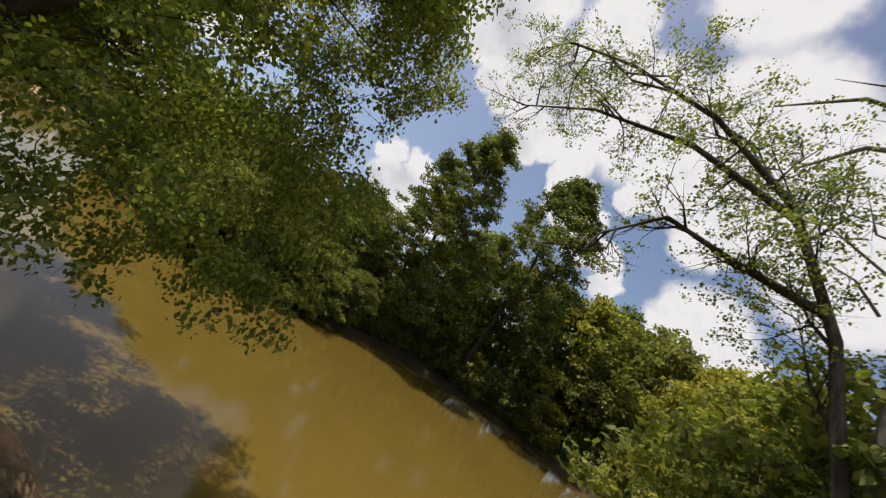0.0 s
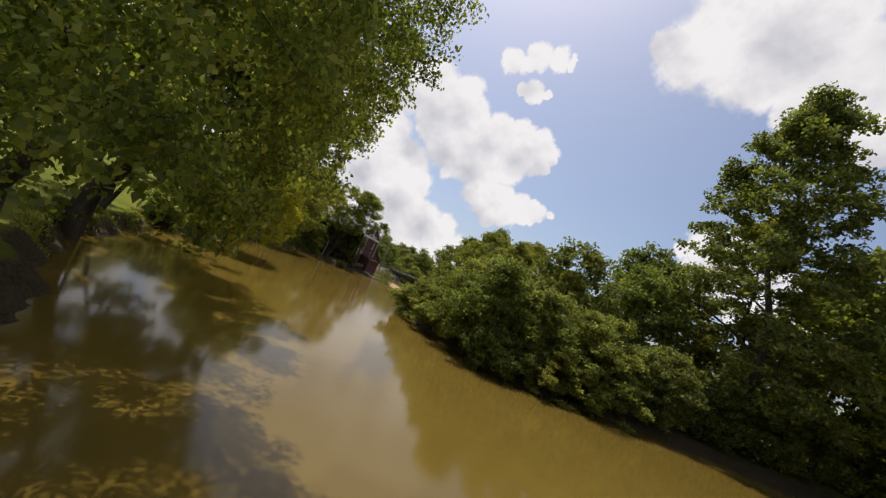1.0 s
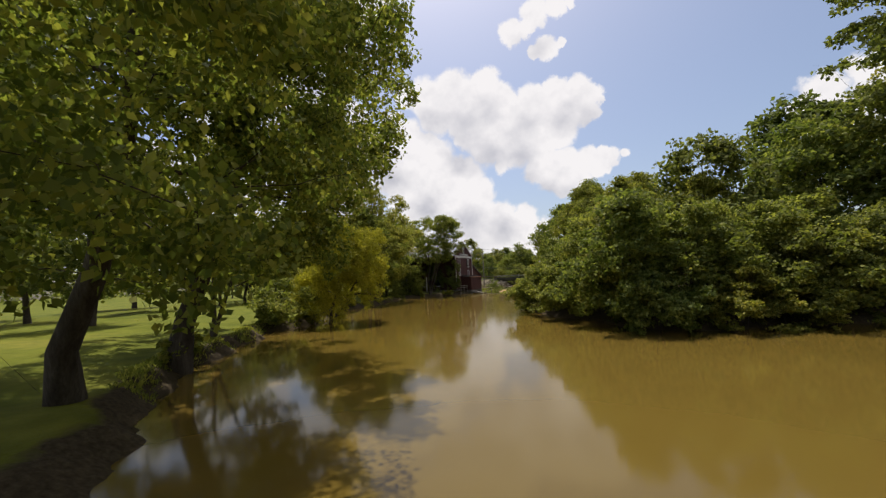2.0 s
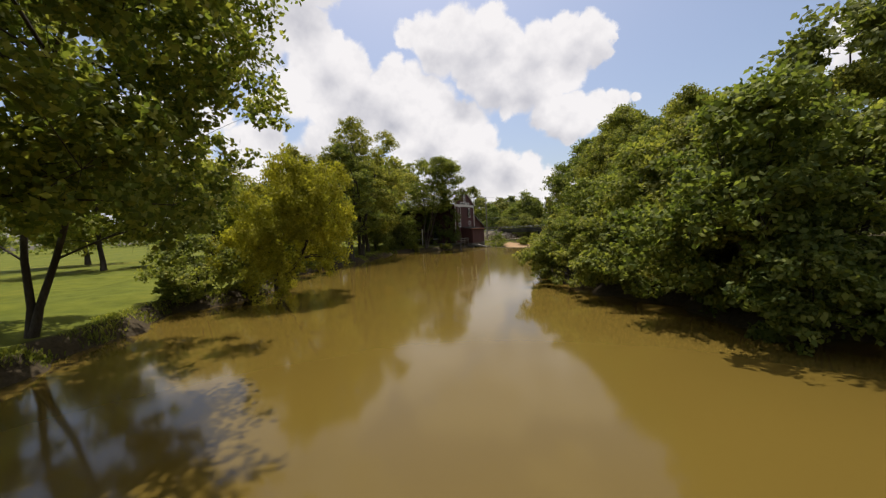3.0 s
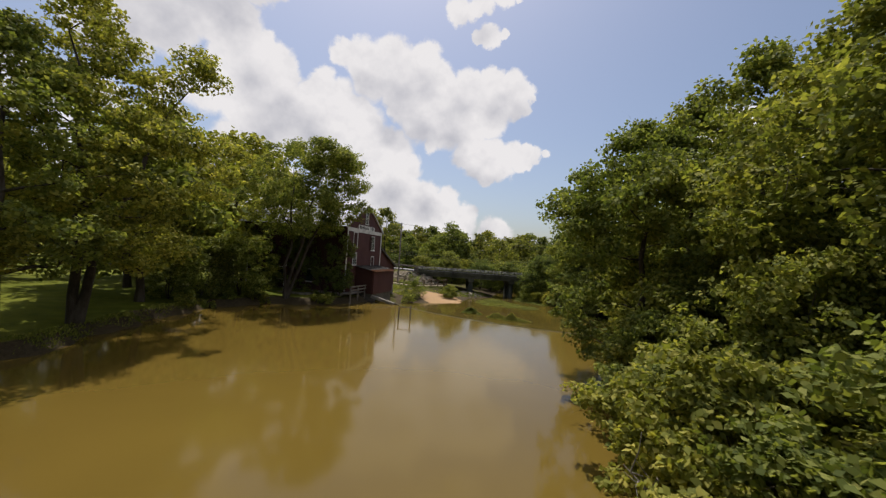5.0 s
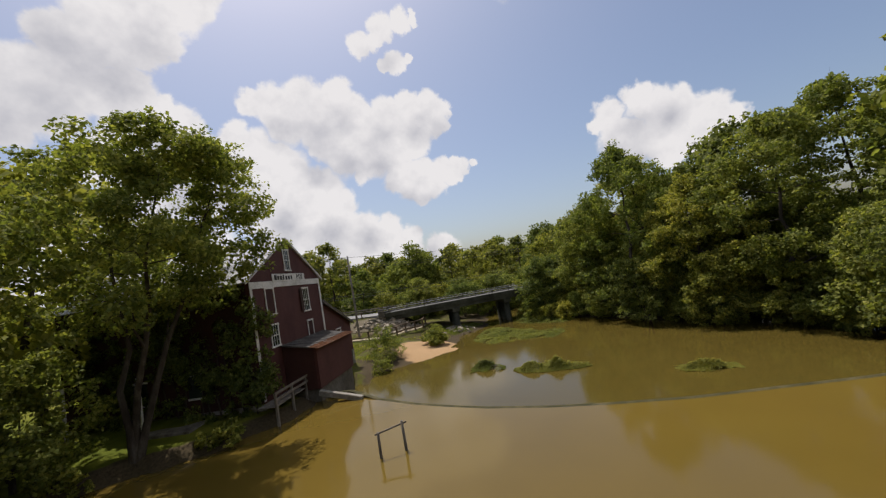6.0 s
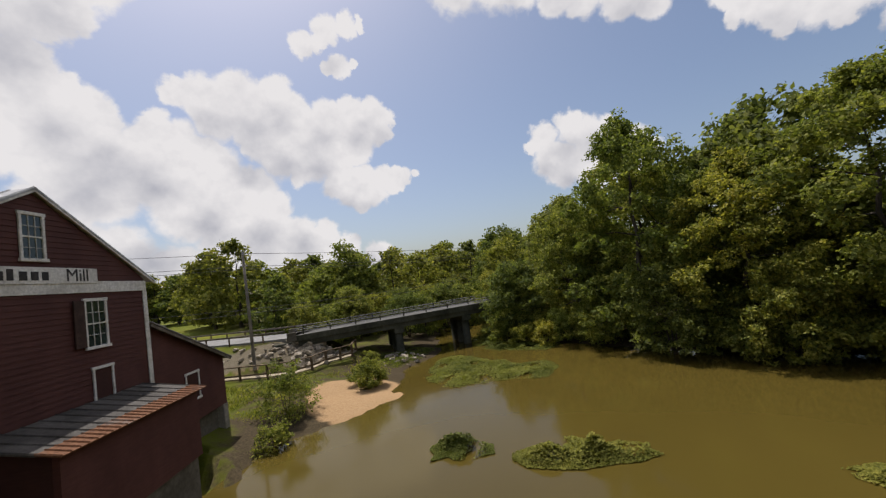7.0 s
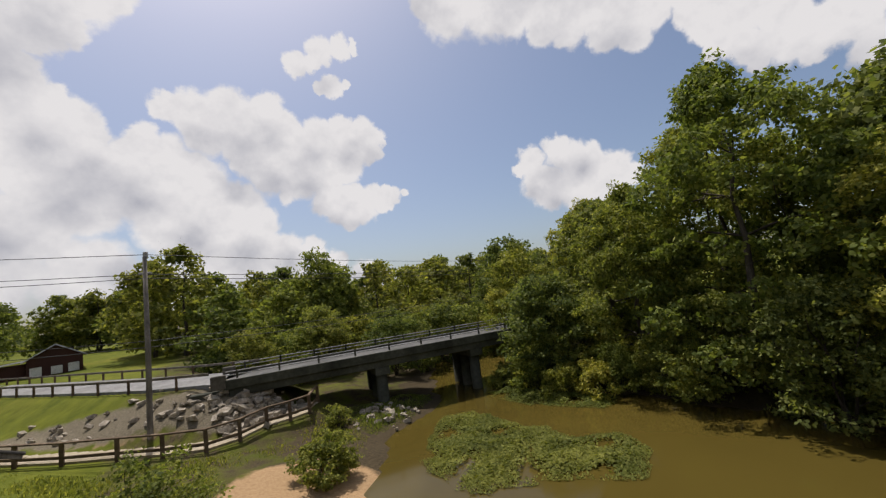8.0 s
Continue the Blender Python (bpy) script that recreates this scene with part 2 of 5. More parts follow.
def leaf_material(name, shade_a, shade_b, shade_c, through_light=0.45):
    """Leaves: each one its own green, some light passing through."""
    mat, tree, bsdf = material(name, shade_b, 0.68, 0.10)
    isl = tree.nodes.new("ShaderNodeNewGeometry").outputs["Random Per Island"]
    own = ramp(tree, isl, (0.0, shade_a), (0.45, shade_b), (0.97, shade_c))
    patch = noise_node(tree, 0.55, 2, 0.5, None, "Object")
    own = mix(tree, 1.0, own, ramp(tree, patch, (0.3, (0.7, 0.74, 0.7)), (0.7, (1.25, 1.2, 1.1))), "MULTIPLY")
    each = tree.nodes.new("ShaderNodeObjectInfo").outputs["Random"]
    own = mix(tree, 1.0, own, ramp(tree, each, (0.0, (0.78, 0.86, 0.9)), (0.5, (1.0, 1.0, 1.0)), (1.0, (1.28, 1.16, 1.0))), "MULTIPLY")
    tree.links.new(own, bsdf.inputs["Base Color"])
    tl = tree.nodes.new("ShaderNodeBsdfTranslucent")
    tree.links.new(mix(tree, 1.0, own, (1.25, 1.3, 0.6), "MULTIPLY"), tl.inputs["Color"])
    both = tree.nodes.new("ShaderNodeMixShader")
    both.inputs[0].default_value = through_light
    tree.links.new(bsdf.outputs[0], both.inputs[1])
    tree.links.new(tl.outputs[0], both.inputs[2])
    tree.links.new(both.outputs[0], tree.nodes["Material Output"].inputs["Surface"])
    return mat


LEAF_DARK = leaf_material("leaf_dark", (0.078, 0.098, 0.032), (0.140, 0.162, 0.050), (0.250, 0.258, 0.080))
LEAF_MID = leaf_material("leaf_mid", (0.102, 0.124, 0.034), (0.180, 0.204, 0.050), (0.330, 0.326, 0.092))
LEAF_SHADE = leaf_material("leaf_shade", (0.080, 0.116, 0.034), (0.150, 0.195, 0.054), (0.290, 0.310, 0.090))
LEAF_LIGHT = leaf_material("leaf_light", (0.130, 0.148, 0.033), (0.222, 0.235, 0.050), (0.375, 0.355, 0.094))
LEAF_WILLOW = leaf_material("leaf_willow", (0.28, 0.25, 0.030), (0.38, 0.33, 0.042), (0.47, 0.405, 0.06), 0.45)
DRY_GRASS = leaf_material("dry_grass", (0.15, 0.13, 0.05), (0.21, 0.185, 0.075), (0.29, 0.25, 0.115), 0.2)
REED = leaf_material("reed_leaf", (0.112, 0.122, 0.030), (0.170, 0.178, 0.040), (0.250, 0.245, 0.060), 0.35)
BARK = mottled("bark", (0.035, 0.028, 0.021), (0.062, 0.050, 0.038), (0.115, 0.098, 0.078), 3.0, 0.9, 0.15, 0.9, 0.03, (1, 1, 0.25))
BARK_PALE = mottled("bark_pale", (0.10, 0.085, 0.065), (0.17, 0.15, 0.12), (0.27, 0.24, 0.20), 2.2, 0.9, 0.15, 0.8, 0.02, (1, 1, 0.25))


def water_material(name, mud, rough):
    mat, tree, bsdf = material(name, mud, rough, 0.5)
    bsdf.inputs["IOR"].default_value = 1.33
    wide = noise_node(tree, 0.06, 4, 0.6)
    tree.links.new(ramp(tree, wide, (0.3, tuple(v * 0.86 for v in mud)), (0.7, tuple(v * 1.12 for v in mud))), bsdf.inputs["Base Color"])
    bump(tree, bsdf, noise_node(tree, 1.3, 3, 0.5, (1.0, 0.55, 1.0)), 0.05, 0.05)
    return mat


MUD_WATER = water_material("muddy_pond_water", (0.122, 0.082, 0.016), 0.085)
LOW_WATER = water_material("shallow_river_water", (0.078, 0.057, 0.012), 0.09)


def ground_material():
    """Lawn with dry patches, bare earth on the steep banks, sand by the lower pool and gravel under the road."""
    mat, tree, bsdf = material("lawn_and_banks", (0.1, 0.13, 0.03), 0.95, 0.1)
    wide, small, grit = noise_node(tree, 0.12, 4), noise_node(tree, 1.1, 5, 0.6), noise_node(tree, 9.0, 4, 0.65)
    grass = ramp(tree, wide, (0.30, (0.080, 0.098, 0.011)), (0.55, (0.116, 0.128, 0.014)), (0.75, (0.165, 0.155, 0.026)))
    grass = mix(tree, 1.0, grass, ramp(tree, small, (0.3, (0.65, 0.7, 0.6)), (0.7, (1.2, 1.15, 1.1))), "MULTIPLY")
    earth = ramp(tree, grit, (0.3, (0.032, 0.025, 0.014)), (0.7, (0.085, 0.064, 0.036)))
    sand = ramp(tree, grit, (0.3, (0.29, 0.185, 0.095)), (0.7, (0.39, 0.26, 0.14)))
    info = tree.nodes.new("ShaderNodeAttribute")
    info.attribute_name = "soil"
    sep = tree.nodes.new("ShaderNodeSeparateColor")
    tree.links.new(info.outputs["Color"], sep.inputs[0])

    def edge(weight):
        add = tree.nodes.new("ShaderNodeMath")
        add.operation = "ADD"
        sub = tree.nodes.new("ShaderNodeMath")
        sub.operation, sub.inputs[1].default_value = "MULTIPLY_ADD", 0.9
        sub.inputs[2].default_value = -0.45
        tree.links.new(small, sub.inputs[0])
        tree.links.new(weight, add.inputs[0])
        tree.links.new(sub.outputs[0], add.inputs[1])
        return ramp(tree, add.outputs[0], (0.38, (0, 0, 0)), (0.62, (1, 1, 1)))

    col = mix(tree, edge(sep.outputs[0]), grass, earth)
    gravel = ramp(tree, noise_node(tree, 14.0, 5, 0.7), (0.3, (0.085, 0.070, 0.045)), (0.55, (0.16, 0.135, 0.092)), (0.75, (0.28, 0.245, 0.19)))
    col = mix(tree, edge(sep.outputs[1]), col, sand)
    col = mix(tree, edge(sep.outputs[2]), col, gravel)
    tree.links.new(col, bsdf.inputs["Base Color"])
    bump(tree, bsdf, grit, 0.6, 0.05)
    return mat


GROUND = ground_material()


def boards_material(name, dark, mid, light, pitch):
    """Painted weatherboard: course shadow lines come from the mesh, this gives faded paint and streaks."""
    mat, tree, bsdf = material(name, mid, 0.75, 0.25)
    streak, wide, grain = noise_node(tree, 1.6, 4, 0.6, (1, 1, 0.18)), noise_node(tree, 0.5, 3), noise_node(tree, 22, 4, 0.6, (0.15, 0.15, 1))
    col = mix(tree, 0.5, ramp(tree, streak, (0.25, dark), (0.5, mid), (0.8, light)), ramp(tree, wide, (0.3, dark), (0.7, light)))
    tree.links.new(mix(tree, 1.0, col, ramp(tree, grain, (0.3, (0.85, 0.85, 0.85)), (0.7, (1.1, 1.1, 1.1))), "MULTIPLY"), bsdf.inputs["Base Color"])
    bump(tree, bsdf, grain, 0.3, 0.01)
    return mat


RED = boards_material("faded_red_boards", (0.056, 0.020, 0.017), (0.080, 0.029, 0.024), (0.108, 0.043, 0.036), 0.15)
# darker RED: shade painted into the mill's side and back walls; also barn boards
RED_DARK_AND_SHADED = boards_material("dark_and_shaded_red_boards", (0.034, 0.014, 0.011), (0.050, 0.019, 0.015), (0.070, 0.027, 0.022), 0.15)
WHITE = mottled("weathered_white_paint", (0.50, 0.48, 0.44), (0.66, 0.64, 0.60), (0.76, 0.74, 0.71), 1.4, 0.7, 0.3, 0.3, 0.005)
LETTER = mottled("black_letter_paint", (0.02, 0.018, 0.016), (0.03, 0.026, 0.024), (0.06, 0.05, 0.045), 4.0, 0.6, 0.3, 0.1, 0.002)
TIN = mottled("grey_tin_roof", (0.22, 0.22, 0.22), (0.36, 0.36, 0.36), (0.50, 0.49, 0.48), 0.7, 0.42, 0.5, 0.2, 0.01, (1, 1, 1))
WOOD_GREY = mottled("weathered_grey_wood", (0.10, 0.085, 0.070), (0.17, 0.15, 0.125), (0.27, 0.24, 0.21), 2.5, 0.85, 0.2, 0.5, 0.01, (1, 1, 0.3))
WOOD_BROWN = mottled("treated_brown_wood", (0.075, 0.050, 0.030), (0.12, 0.083, 0.050), (0.19, 0.138, 0.088), 2.5, 0.85, 0.2, 0.5, 0.01)
CONCRETE = mottled("stained_concrete", (0.15, 0.135, 0.11), (0.27, 0.25, 0.215), (0.40, 0.38, 0.34), 0.8, 0.9, 0.2, 0.5, 0.015)
ASPHALT = mottled("pale_asphalt", (0.155, 0.15, 0.142), (0.21, 0.205, 0.195), (0.26, 0.255, 0.245), 0.5, 0.9, 0.2, 0.4, 0.01)
ROAD_DECK = mottled("worn_road_deck", (0.075, 0.073, 0.067), (0.105, 0.102, 0.096), (0.145, 0.14, 0.13), 0.5, 0.9, 0.2, 0.4, 0.01)
PATH_GREY = mottled("sandy_concrete_path", (0.27, 0.225, 0.150), (0.35, 0.295, 0.205), (0.42, 0.36, 0.26), 0.9, 0.9, 0.15, 0.4, 0.01)
STONE = mottled("limestone_riprap", (0.19, 0.155, 0.11), (0.33, 0.285, 0.22), (0.48, 0.43, 0.35), 1.6, 0.9, 0.2, 0.7, 0.03)
STEEL = mottled("galvanised_steel", (0.20, 0.19, 0.175), (0.30, 0.29, 0.275), (0.40, 0.39, 0.38), 2.0, 0.5, 0.5, 0.1, 0.004)
# near-black concrete: the shade under the bridge is put into its colour
SHADED_BEAM = mottled("shaded_bridge_concrete", (0.035, 0.036, 0.026), (0.062, 0.063, 0.046), (0.10, 0.10, 0.078), 0.6, 0.9, 0.2, 0.4, 0.02)
# dark stained concrete; under the lean-to its darkness is painted shade
PIT_WALL = mottled("stained_and_shaded_concrete", (0.07, 0.062, 0.048), (0.12, 0.108, 0.088), (0.18, 0.165, 0.14), 0.8, 0.9, 0.2, 0.5, 0.015)
WEIR = mottled("algae_dark_concrete", (0.035, 0.036, 0.016), (0.06, 0.055, 0.026), (0.11, 0.095, 0.05), 1.2, 0.9, 0.12, 0.5, 0.03)
WORN_RAIL = mottled("weathered_brown_rail", (0.085, 0.070, 0.052), (0.135, 0.115, 0.090), (0.20, 0.175, 0.145), 2.0, 0.75, 0.3, 0.2, 0.006)
WIRE = material("black_cable", (0.03, 0.03, 0.03), 0.5)[0]
SHUTTER = mottled("dark_board_shutter", (0.035, 0.022, 0.018), (0.055, 0.032, 0.026), (0.08, 0.05, 0.04), 3, 0.8, 0.2, 0.3, 0.01)


def rusty_tin():
    """Tin sheet, rust growing towards one edge as on an old shed roof."""
    mat, tree, bsdf = material("rusty_tin_sheet", (0.25, 0.2, 0.17), 0.85, 0.2)
    wide, grain = noise_node(tree, 1.1, 5, 0.65), noise_node(tree, 12, 4, 0.6)
    tin = ramp(tree, grain, (0.3, (0.11, 0.10, 0.09)), (0.7, (0.20, 0.18, 0.16)))
    rust = ramp(tree, grain, (0.3, (0.085, 0.036, 0.018)), (0.7, (0.21, 0.098, 0.050)))
    tree.links.new(mix(tree, ramp(tree, wide, (0.30, (0, 0, 0)), (0.45, (1, 1, 1))), tin, rust), bsdf.inputs["Base Color"])
    bump(tree, bsdf, grain, 0.3, 0.01)
    return mat


RUST = rusty_tin()
DULL_TIN = mottled("dull_weathered_tin", (0.052, 0.047, 0.042), (0.082, 0.075, 0.067), (0.12, 0.11, 0.10), 1.2, 0.8, 0.2, 0.3, 0.01)


def glass_material():
    mat, tree, bsdf = material("old_window_glass", (0.02, 0.03, 0.028), 0.06, 0.6)
    tree.links.new(ramp(tree, noise_node(tree, 2.0, 3), (0.3, (0.010, 0.016, 0.015)), (0.7, (0.035, 0.05, 0.045))), bsdf.inputs["Base Color"])
    return mat


GLASS = glass_material()


# ---- building helpers ----
rng = np.random.default_rng(7)


def part(name, bm, mat, parent=None, label=""):
    """Links a bmesh or a mesh as one object under a thing or a part."""
    if isinstance(bm, bmesh.types.BMesh):
        data = bpy.data.meshes.new(name)
        bm.to_mesh(data)
        bm.free()
    else:
        data = bm
    if mat and not data.materials:
        data.materials.append(mat)
    ob = new(name, data)
    if parent:
        ob.parent = parent
    if label:
        ob["label"] = label
    return ob


def thing(name, at=(0, 0, 0), turn=0.0, **tags):
    ob = new(name)
    ob.matrix_basis = pose(*at, 0, 0, turn)
    ob.empty_display_size = 0.2
    return tagged(ob, **tags)


def add_box(bm, lo, hi, m=None):
    """A box between two corners, its faces added to bm."""
    (a, b, c), (d, e, f) = lo, hi
    vs = [bm.verts.new(v) for v in ((a, b, c), (d, b, c), (d, e, c), (a, e, c), (a, b, f), (d, b, f), (d, e, f), (a, e, f))]
    if m is not None:
        for v in vs:
            v.co = m @ v.co
    for q in ((0, 3, 2, 1), (4, 5, 6, 7), (0, 1, 5, 4), (1, 2, 6, 5), (2, 3, 7, 6), (3, 0, 4, 7)):
        bm.faces.new([vs[i] for i in q])
    return vs


def box(lo, hi, bevel=0.0):
    bm = bmesh.new()
    add_box(bm, lo, hi)
    if bevel:
        bmesh.ops.bevel(bm, geom=bm.edges[:], offset=bevel, segments=1, affect="EDGES")
    return bm


def beam(a, b, w, h, bevel=0.0):
    """A bar of section w x h from a to b."""
    a, b = Vector(a), Vector(b)
    turn = (b - a).to_track_quat("Y", "Z").to_matrix().to_4x4()
    bm = box((-w / 2, 0, -h / 2), (w / 2, (b - a).length, h / 2), bevel)
    bm.transform(Matrix.Translation(a) @ turn)
    return bm


def add_tube(bm, points, radii, sides=7):
    """A tapered tube along points, closed at its end."""
    rings = []
    points = [Vector(p) for p in points]
    for i, (p, r) in enumerate(zip(points, radii)):
        ahead = (points[min(i + 1, len(points) - 1)] - points[max(i - 1, 0)]).normalized()
        side = ahead.cross(Vector((0.3, 0.9, 0.1))).normalized()
        up = ahead.cross(side)
        rings.append([bm.verts.new(p + r * (math.cos(a) * side + math.sin(a) * up)) for a in (2 * math.pi * k / sides for k in range(sides))])
    for a, b in zip(rings, rings[1:]):
        for k in range(sides):
            bm.faces.new((a[k], a[(k + 1) % sides], b[(k + 1) % sides], b[k]))
    bm.faces.new(rings[-1])
    for f in bm.faces:
        f.smooth = True


def quads_mesh(name, verts):
    """A mesh of loose quads from an array of shape (n, 4, 3)."""
    n = len(verts)
    data = bpy.data.meshes.new(name)
    data.vertices.add(4 * n)
    data.vertices.foreach_set("co", np.ascontiguousarray(verts, dtype=np.float32).ravel())
    data.loops.add(4 * n)
    data.loops.foreach_set("vertex_index", np.arange(4 * n, dtype=np.int32))
    data.polygons.add(n)
    data.polygons.foreach_set("loop_start", np.arange(0, 4 * n, 4, dtype=np.int32))
    data.update(calc_edges=True)
    return data


def unit(v):
    return v / np.maximum(np.linalg.norm(v, axis=-1, keepdims=True), 1e-9)


def leaves(name, centres, radii, count, size, gen, droop=0.0, up=0.55, width=0.36):
    """Single leaves strewn over clumps: denser towards each clump's skin, tilted to the sky and outward."""
    centres, radii = np.asarray(centres, float), np.asarray(radii, float)
    area = radii[:, 0] * radii[:, 2]
    pick = gen.choice(len(centres), count, p=area / area.sum())
    sprays = unit(gen.normal(size=(len(centres), 11, 3)) + np.array([0, 0, 0.25])) * gen.uniform(0.45, 1.0, (len(centres), 11, 1))
    spray = sprays[pick, gen.integers(0, 11, count)]
    loose = unit(gen.normal(size=(count, 3))) * gen.uniform(0.05, 1.0, (count, 1)) ** 0.5 * np.array([0.48, 0.48, 0.40])
    rel = spray + loose
    way = unit(rel)
    at = centres[pick] + rel * radii[pick]
    facing = unit(way * 0.55 + np.array([0, 0, up]) + gen.normal(size=(count, 3)) * 0.7)
    along = unit(np.cross(facing, gen.normal(size=(count, 3))) + np.array([0, 0, -droop]))
    across = unit(np.cross(facing, along))
    length = size * gen.uniform(0.6, 1.35, (count, 1))
    half = length * width
    bend = facing * length * gen.uniform(-0.18, 0.05, (count, 1))
    quad = np.stack([at - along * length * 0.5, at + across * half - along * length * 0.08, at + along * length * 0.55 + bend, at - across * half - along * length * 0.08], 1)
    return quads_mesh(name, quad)


def grow(name, height, spread, seed, leaf_mat, count, size, trunk=0.2, base=0.28, lean=(0.0, 0.0), stems=1, clumps=44, bark=None, droop=0.0, shape=1.1, skirt=0.0, gap=1.0, hang=(), **tags):
    """A tree that stands at the origin: tapered trunk and limbs that end in leaf clumps, and a crown of single leaves.
    base: where the crown begins, of the height; skirt: how far low clumps hang outward; gap: size of the clumps."""
    gen = np.random.default_rng(seed)
    tree = thing(name, **tags)
    bm = bmesh.new()
    axes = []
    for s in range(stems):
        a = 2 * math.pi * s / max(stems, 1) + gen.uniform(0, 1)
        off = 0.0 if stems == 1 else 0.16
        tip = np.array([lean[0] + (0.16 * height * math.cos(a) if stems > 1 else 0), lean[1] + (0.16 * height * math.sin(a) if stems > 1 else 0), height * 0.86])
        line = [np.array([math.cos(a) * off * k, math.sin(a) * off * k, -0.5]) + (tip - np.array([0, 0, -0.5])) * np.array([k ** 1.3, k ** 1.3, k]) + np.append(gen.normal(0, 0.012 * height, 2) * (k > 0.05), 0) for k in np.linspace(0, 1, 8)]
        axes.append(line)
        thick = trunk if stems == 1 else trunk * 0.7
        add_tube(bm, line, [thick * (1.35 if i == 0 else 1.0) * (1 - 0.88 * i / 7) for i in range(8)], 9)
    mids, rads = [], []
    for c in range(clumps):
        h = base + (1 - base) * gen.uniform(0, 1) ** 0.85
        k = (h - base) / (1 - base)
        reach = spread * (math.sin(math.pi * min(1, 0.16 + 0.84 * k) ** shape) ** 0.7 * (1 - 0.2 * k) + skirt * (1 - k) ** 2)
        a, out = gen.uniform(0, 2 * math.pi), gen.uniform(0.35, 1.0) ** 0.6
        line = axes[c % stems]
        core = line[min(7, max(1, int(round(7 * min(0.98, h / 0.9 * 0.9)))))]
        end = np.array([core[0] + math.cos(a) * reach * out, core[1] + math.sin(a) * reach * out, h * height])
        r = gap * spread * gen.uniform(0.20, 0.36)
        mids.append(end)
        rads.append((r, r, r * gen.uniform(0.55, 0.85) * (1 + droop)))
    for x, y, z, r in hang:
        mids.append(np.array([x, y, z]))
        rads.append((r, r, r * 1.1))
    clumps = len(mids)
    # limbs: each clump hangs on the nearest wood below it, so that boughs fork
    wood = [(p, trunk * (0.62 if stems == 1 else 0.45) * (1 - 0.8 * i / 7)) for line in axes for i, p in enumerate(line) if i > 1]
    order = sorted(range(clumps), key=lambda c: min(np.linalg.norm(mids[c] - p) for line in axes for p in line[2:]))
    for c in order:
        end = mids[c]
        spot = min(range(len(wood)), key=lambda w: np.linalg.norm((end - wood[w][0]) * np.array([1, 1, 1.15])) + 2.5 * max(0.0, wood[w][0][2] - end[2] + 0.2) - 3.0 * wood[w][1])
        start, thick = wood[spot]
        thin = max(0.010, min(thick * 0.72, trunk * 0.42))
        mid = start * 0.5 + end * 0.5 + np.array([0, 0, 0.06]) * np.linalg.norm(end - start) + gen.normal(0, 0.05, 3) * np.linalg.norm(end - start)
        add_tube(bm, [start, mid, end], [thin, thin * 0.7, thin * 0.42], 6 if thin > 0.05 else 4)
        wood += [(mid, thin * 0.72), (end, thin * 0.45)]
        for _ in range(2):
            twig = end + gen.normal(0, rads[c][0] * 0.6, 3)
            add_tube(bm, [end, (end + twig) / 2 + gen.normal(0, 0.05, 3), twig], [thin * 0.3, thin * 0.2, thin * 0.06], 3)
    part("trunk", bm, bark or BARK, tree)
    part("crown", leaves("crown", mids, rads, count, size, gen, droop), leaf_mat, tree)
    return tree


def place_tree(ob, x, y, z, turn=0.0, scale=1.0, tall=1.0):
    return copy_thing(ob, pose(x, y, z, 0, 0, turn) @ Matrix.Diagonal((scale, scale, scale * tall, 1)))


# ---- land and water ----
LEFT_BANK = [(-16, -12.5), (-13.5, -9), (-9.5, -6), (-6, -3.6), (-3.9, -2.3), (-3.9, -1.0), (-4.7, 0.6), (-5.8, 3), (-7.2, 5.6), (-8.8, 8), (-9.3, 10), (-9.9, 13), (-10.5, 16.9), (-11.2, 20.0), (-11.6, 21.6), (-10.4, 22.6), (-9.7, 24.5), (-9.9, 27.5), (-10.8, 31), (-11.4, 35), (-11.6, 38), (-10.6, 41.5), (-9.5, 44), (-8.8, 47.3), (-8.6, 51), (-8.0, 56), (-6.8, 59.5), (-4.4, 62), (-1.5, 62.5), (1.0, 63.2), (3.2, 64.3)]
RIGHT_BANK = [(41, -9), (42, -5), (42, -1), (39.8, 3.2), (35, 7.4), (29, 10.4), (21, 12.2), (16, 12.6), (11.8, 12.4), (8.9, 13.5), (8.0, 17.4), (6.9, 20.9), (6.3, 24), (6.9, 27.8), (8.1, 31.8), (10.3, 36.6), (13.6, 41.5), (17.2, 45.6), (20.8, 48.2), (24, 50)]
SOUTH = [(38, -12.5), (30, -14.0), (20, -12.4), (9, -10.2), (2, -9.0), (-2, -9.4), (-6, -11), (-11, -12.8)]
DAM = [(4.4, 67.8), (6.2, 66.4), (7.4, 64.0), (8.6, 61.9), (9.8, 60.2), (11.1, 58.6), (13.0, 56.8), (14.8, 55.4), (17.0, 53.9), (19.5, 52.6), (22.0, 51.3), (24.5, 50.2)]
POND = LEFT_BANK + DAM + RIGHT_BANK[::-1][1:] + SOUTH
LOW_LEFT = [(6.2, 75.0), (7.6, 71.6), (9.0, 73.8), (10.6, 75.1), (13.6, 74.8), (16.2, 76.4), (17.3, 79.0), (18.4, 81.0), (19.6, 82.2), (21.2, 83.0), (22.6, 84.4), (24.6, 86.4), (26.0, 90.0), (29.0, 96.0), (36, 101), (50, 104), (72, 106)]
LOW_RIGHT = [(72, 99), (52, 96), (41, 93), (34, 89), (30.2, 84.4), (30.4, 79), (31.4, 72), (32.5, 66), (34.5, 60), (32.5, 54), (26.5, 50.5)]
FENCE = [(2.2, 90.3), (4.1, 88.7), (6.0, 87.2), (8.1, 85.8), (9.8, 84.6), (11.4, 83.7), (12.7, 84.0), (13.9, 84.9), (15.0, 85.0), (16.0, 85.3), (16.8, 87.0)]


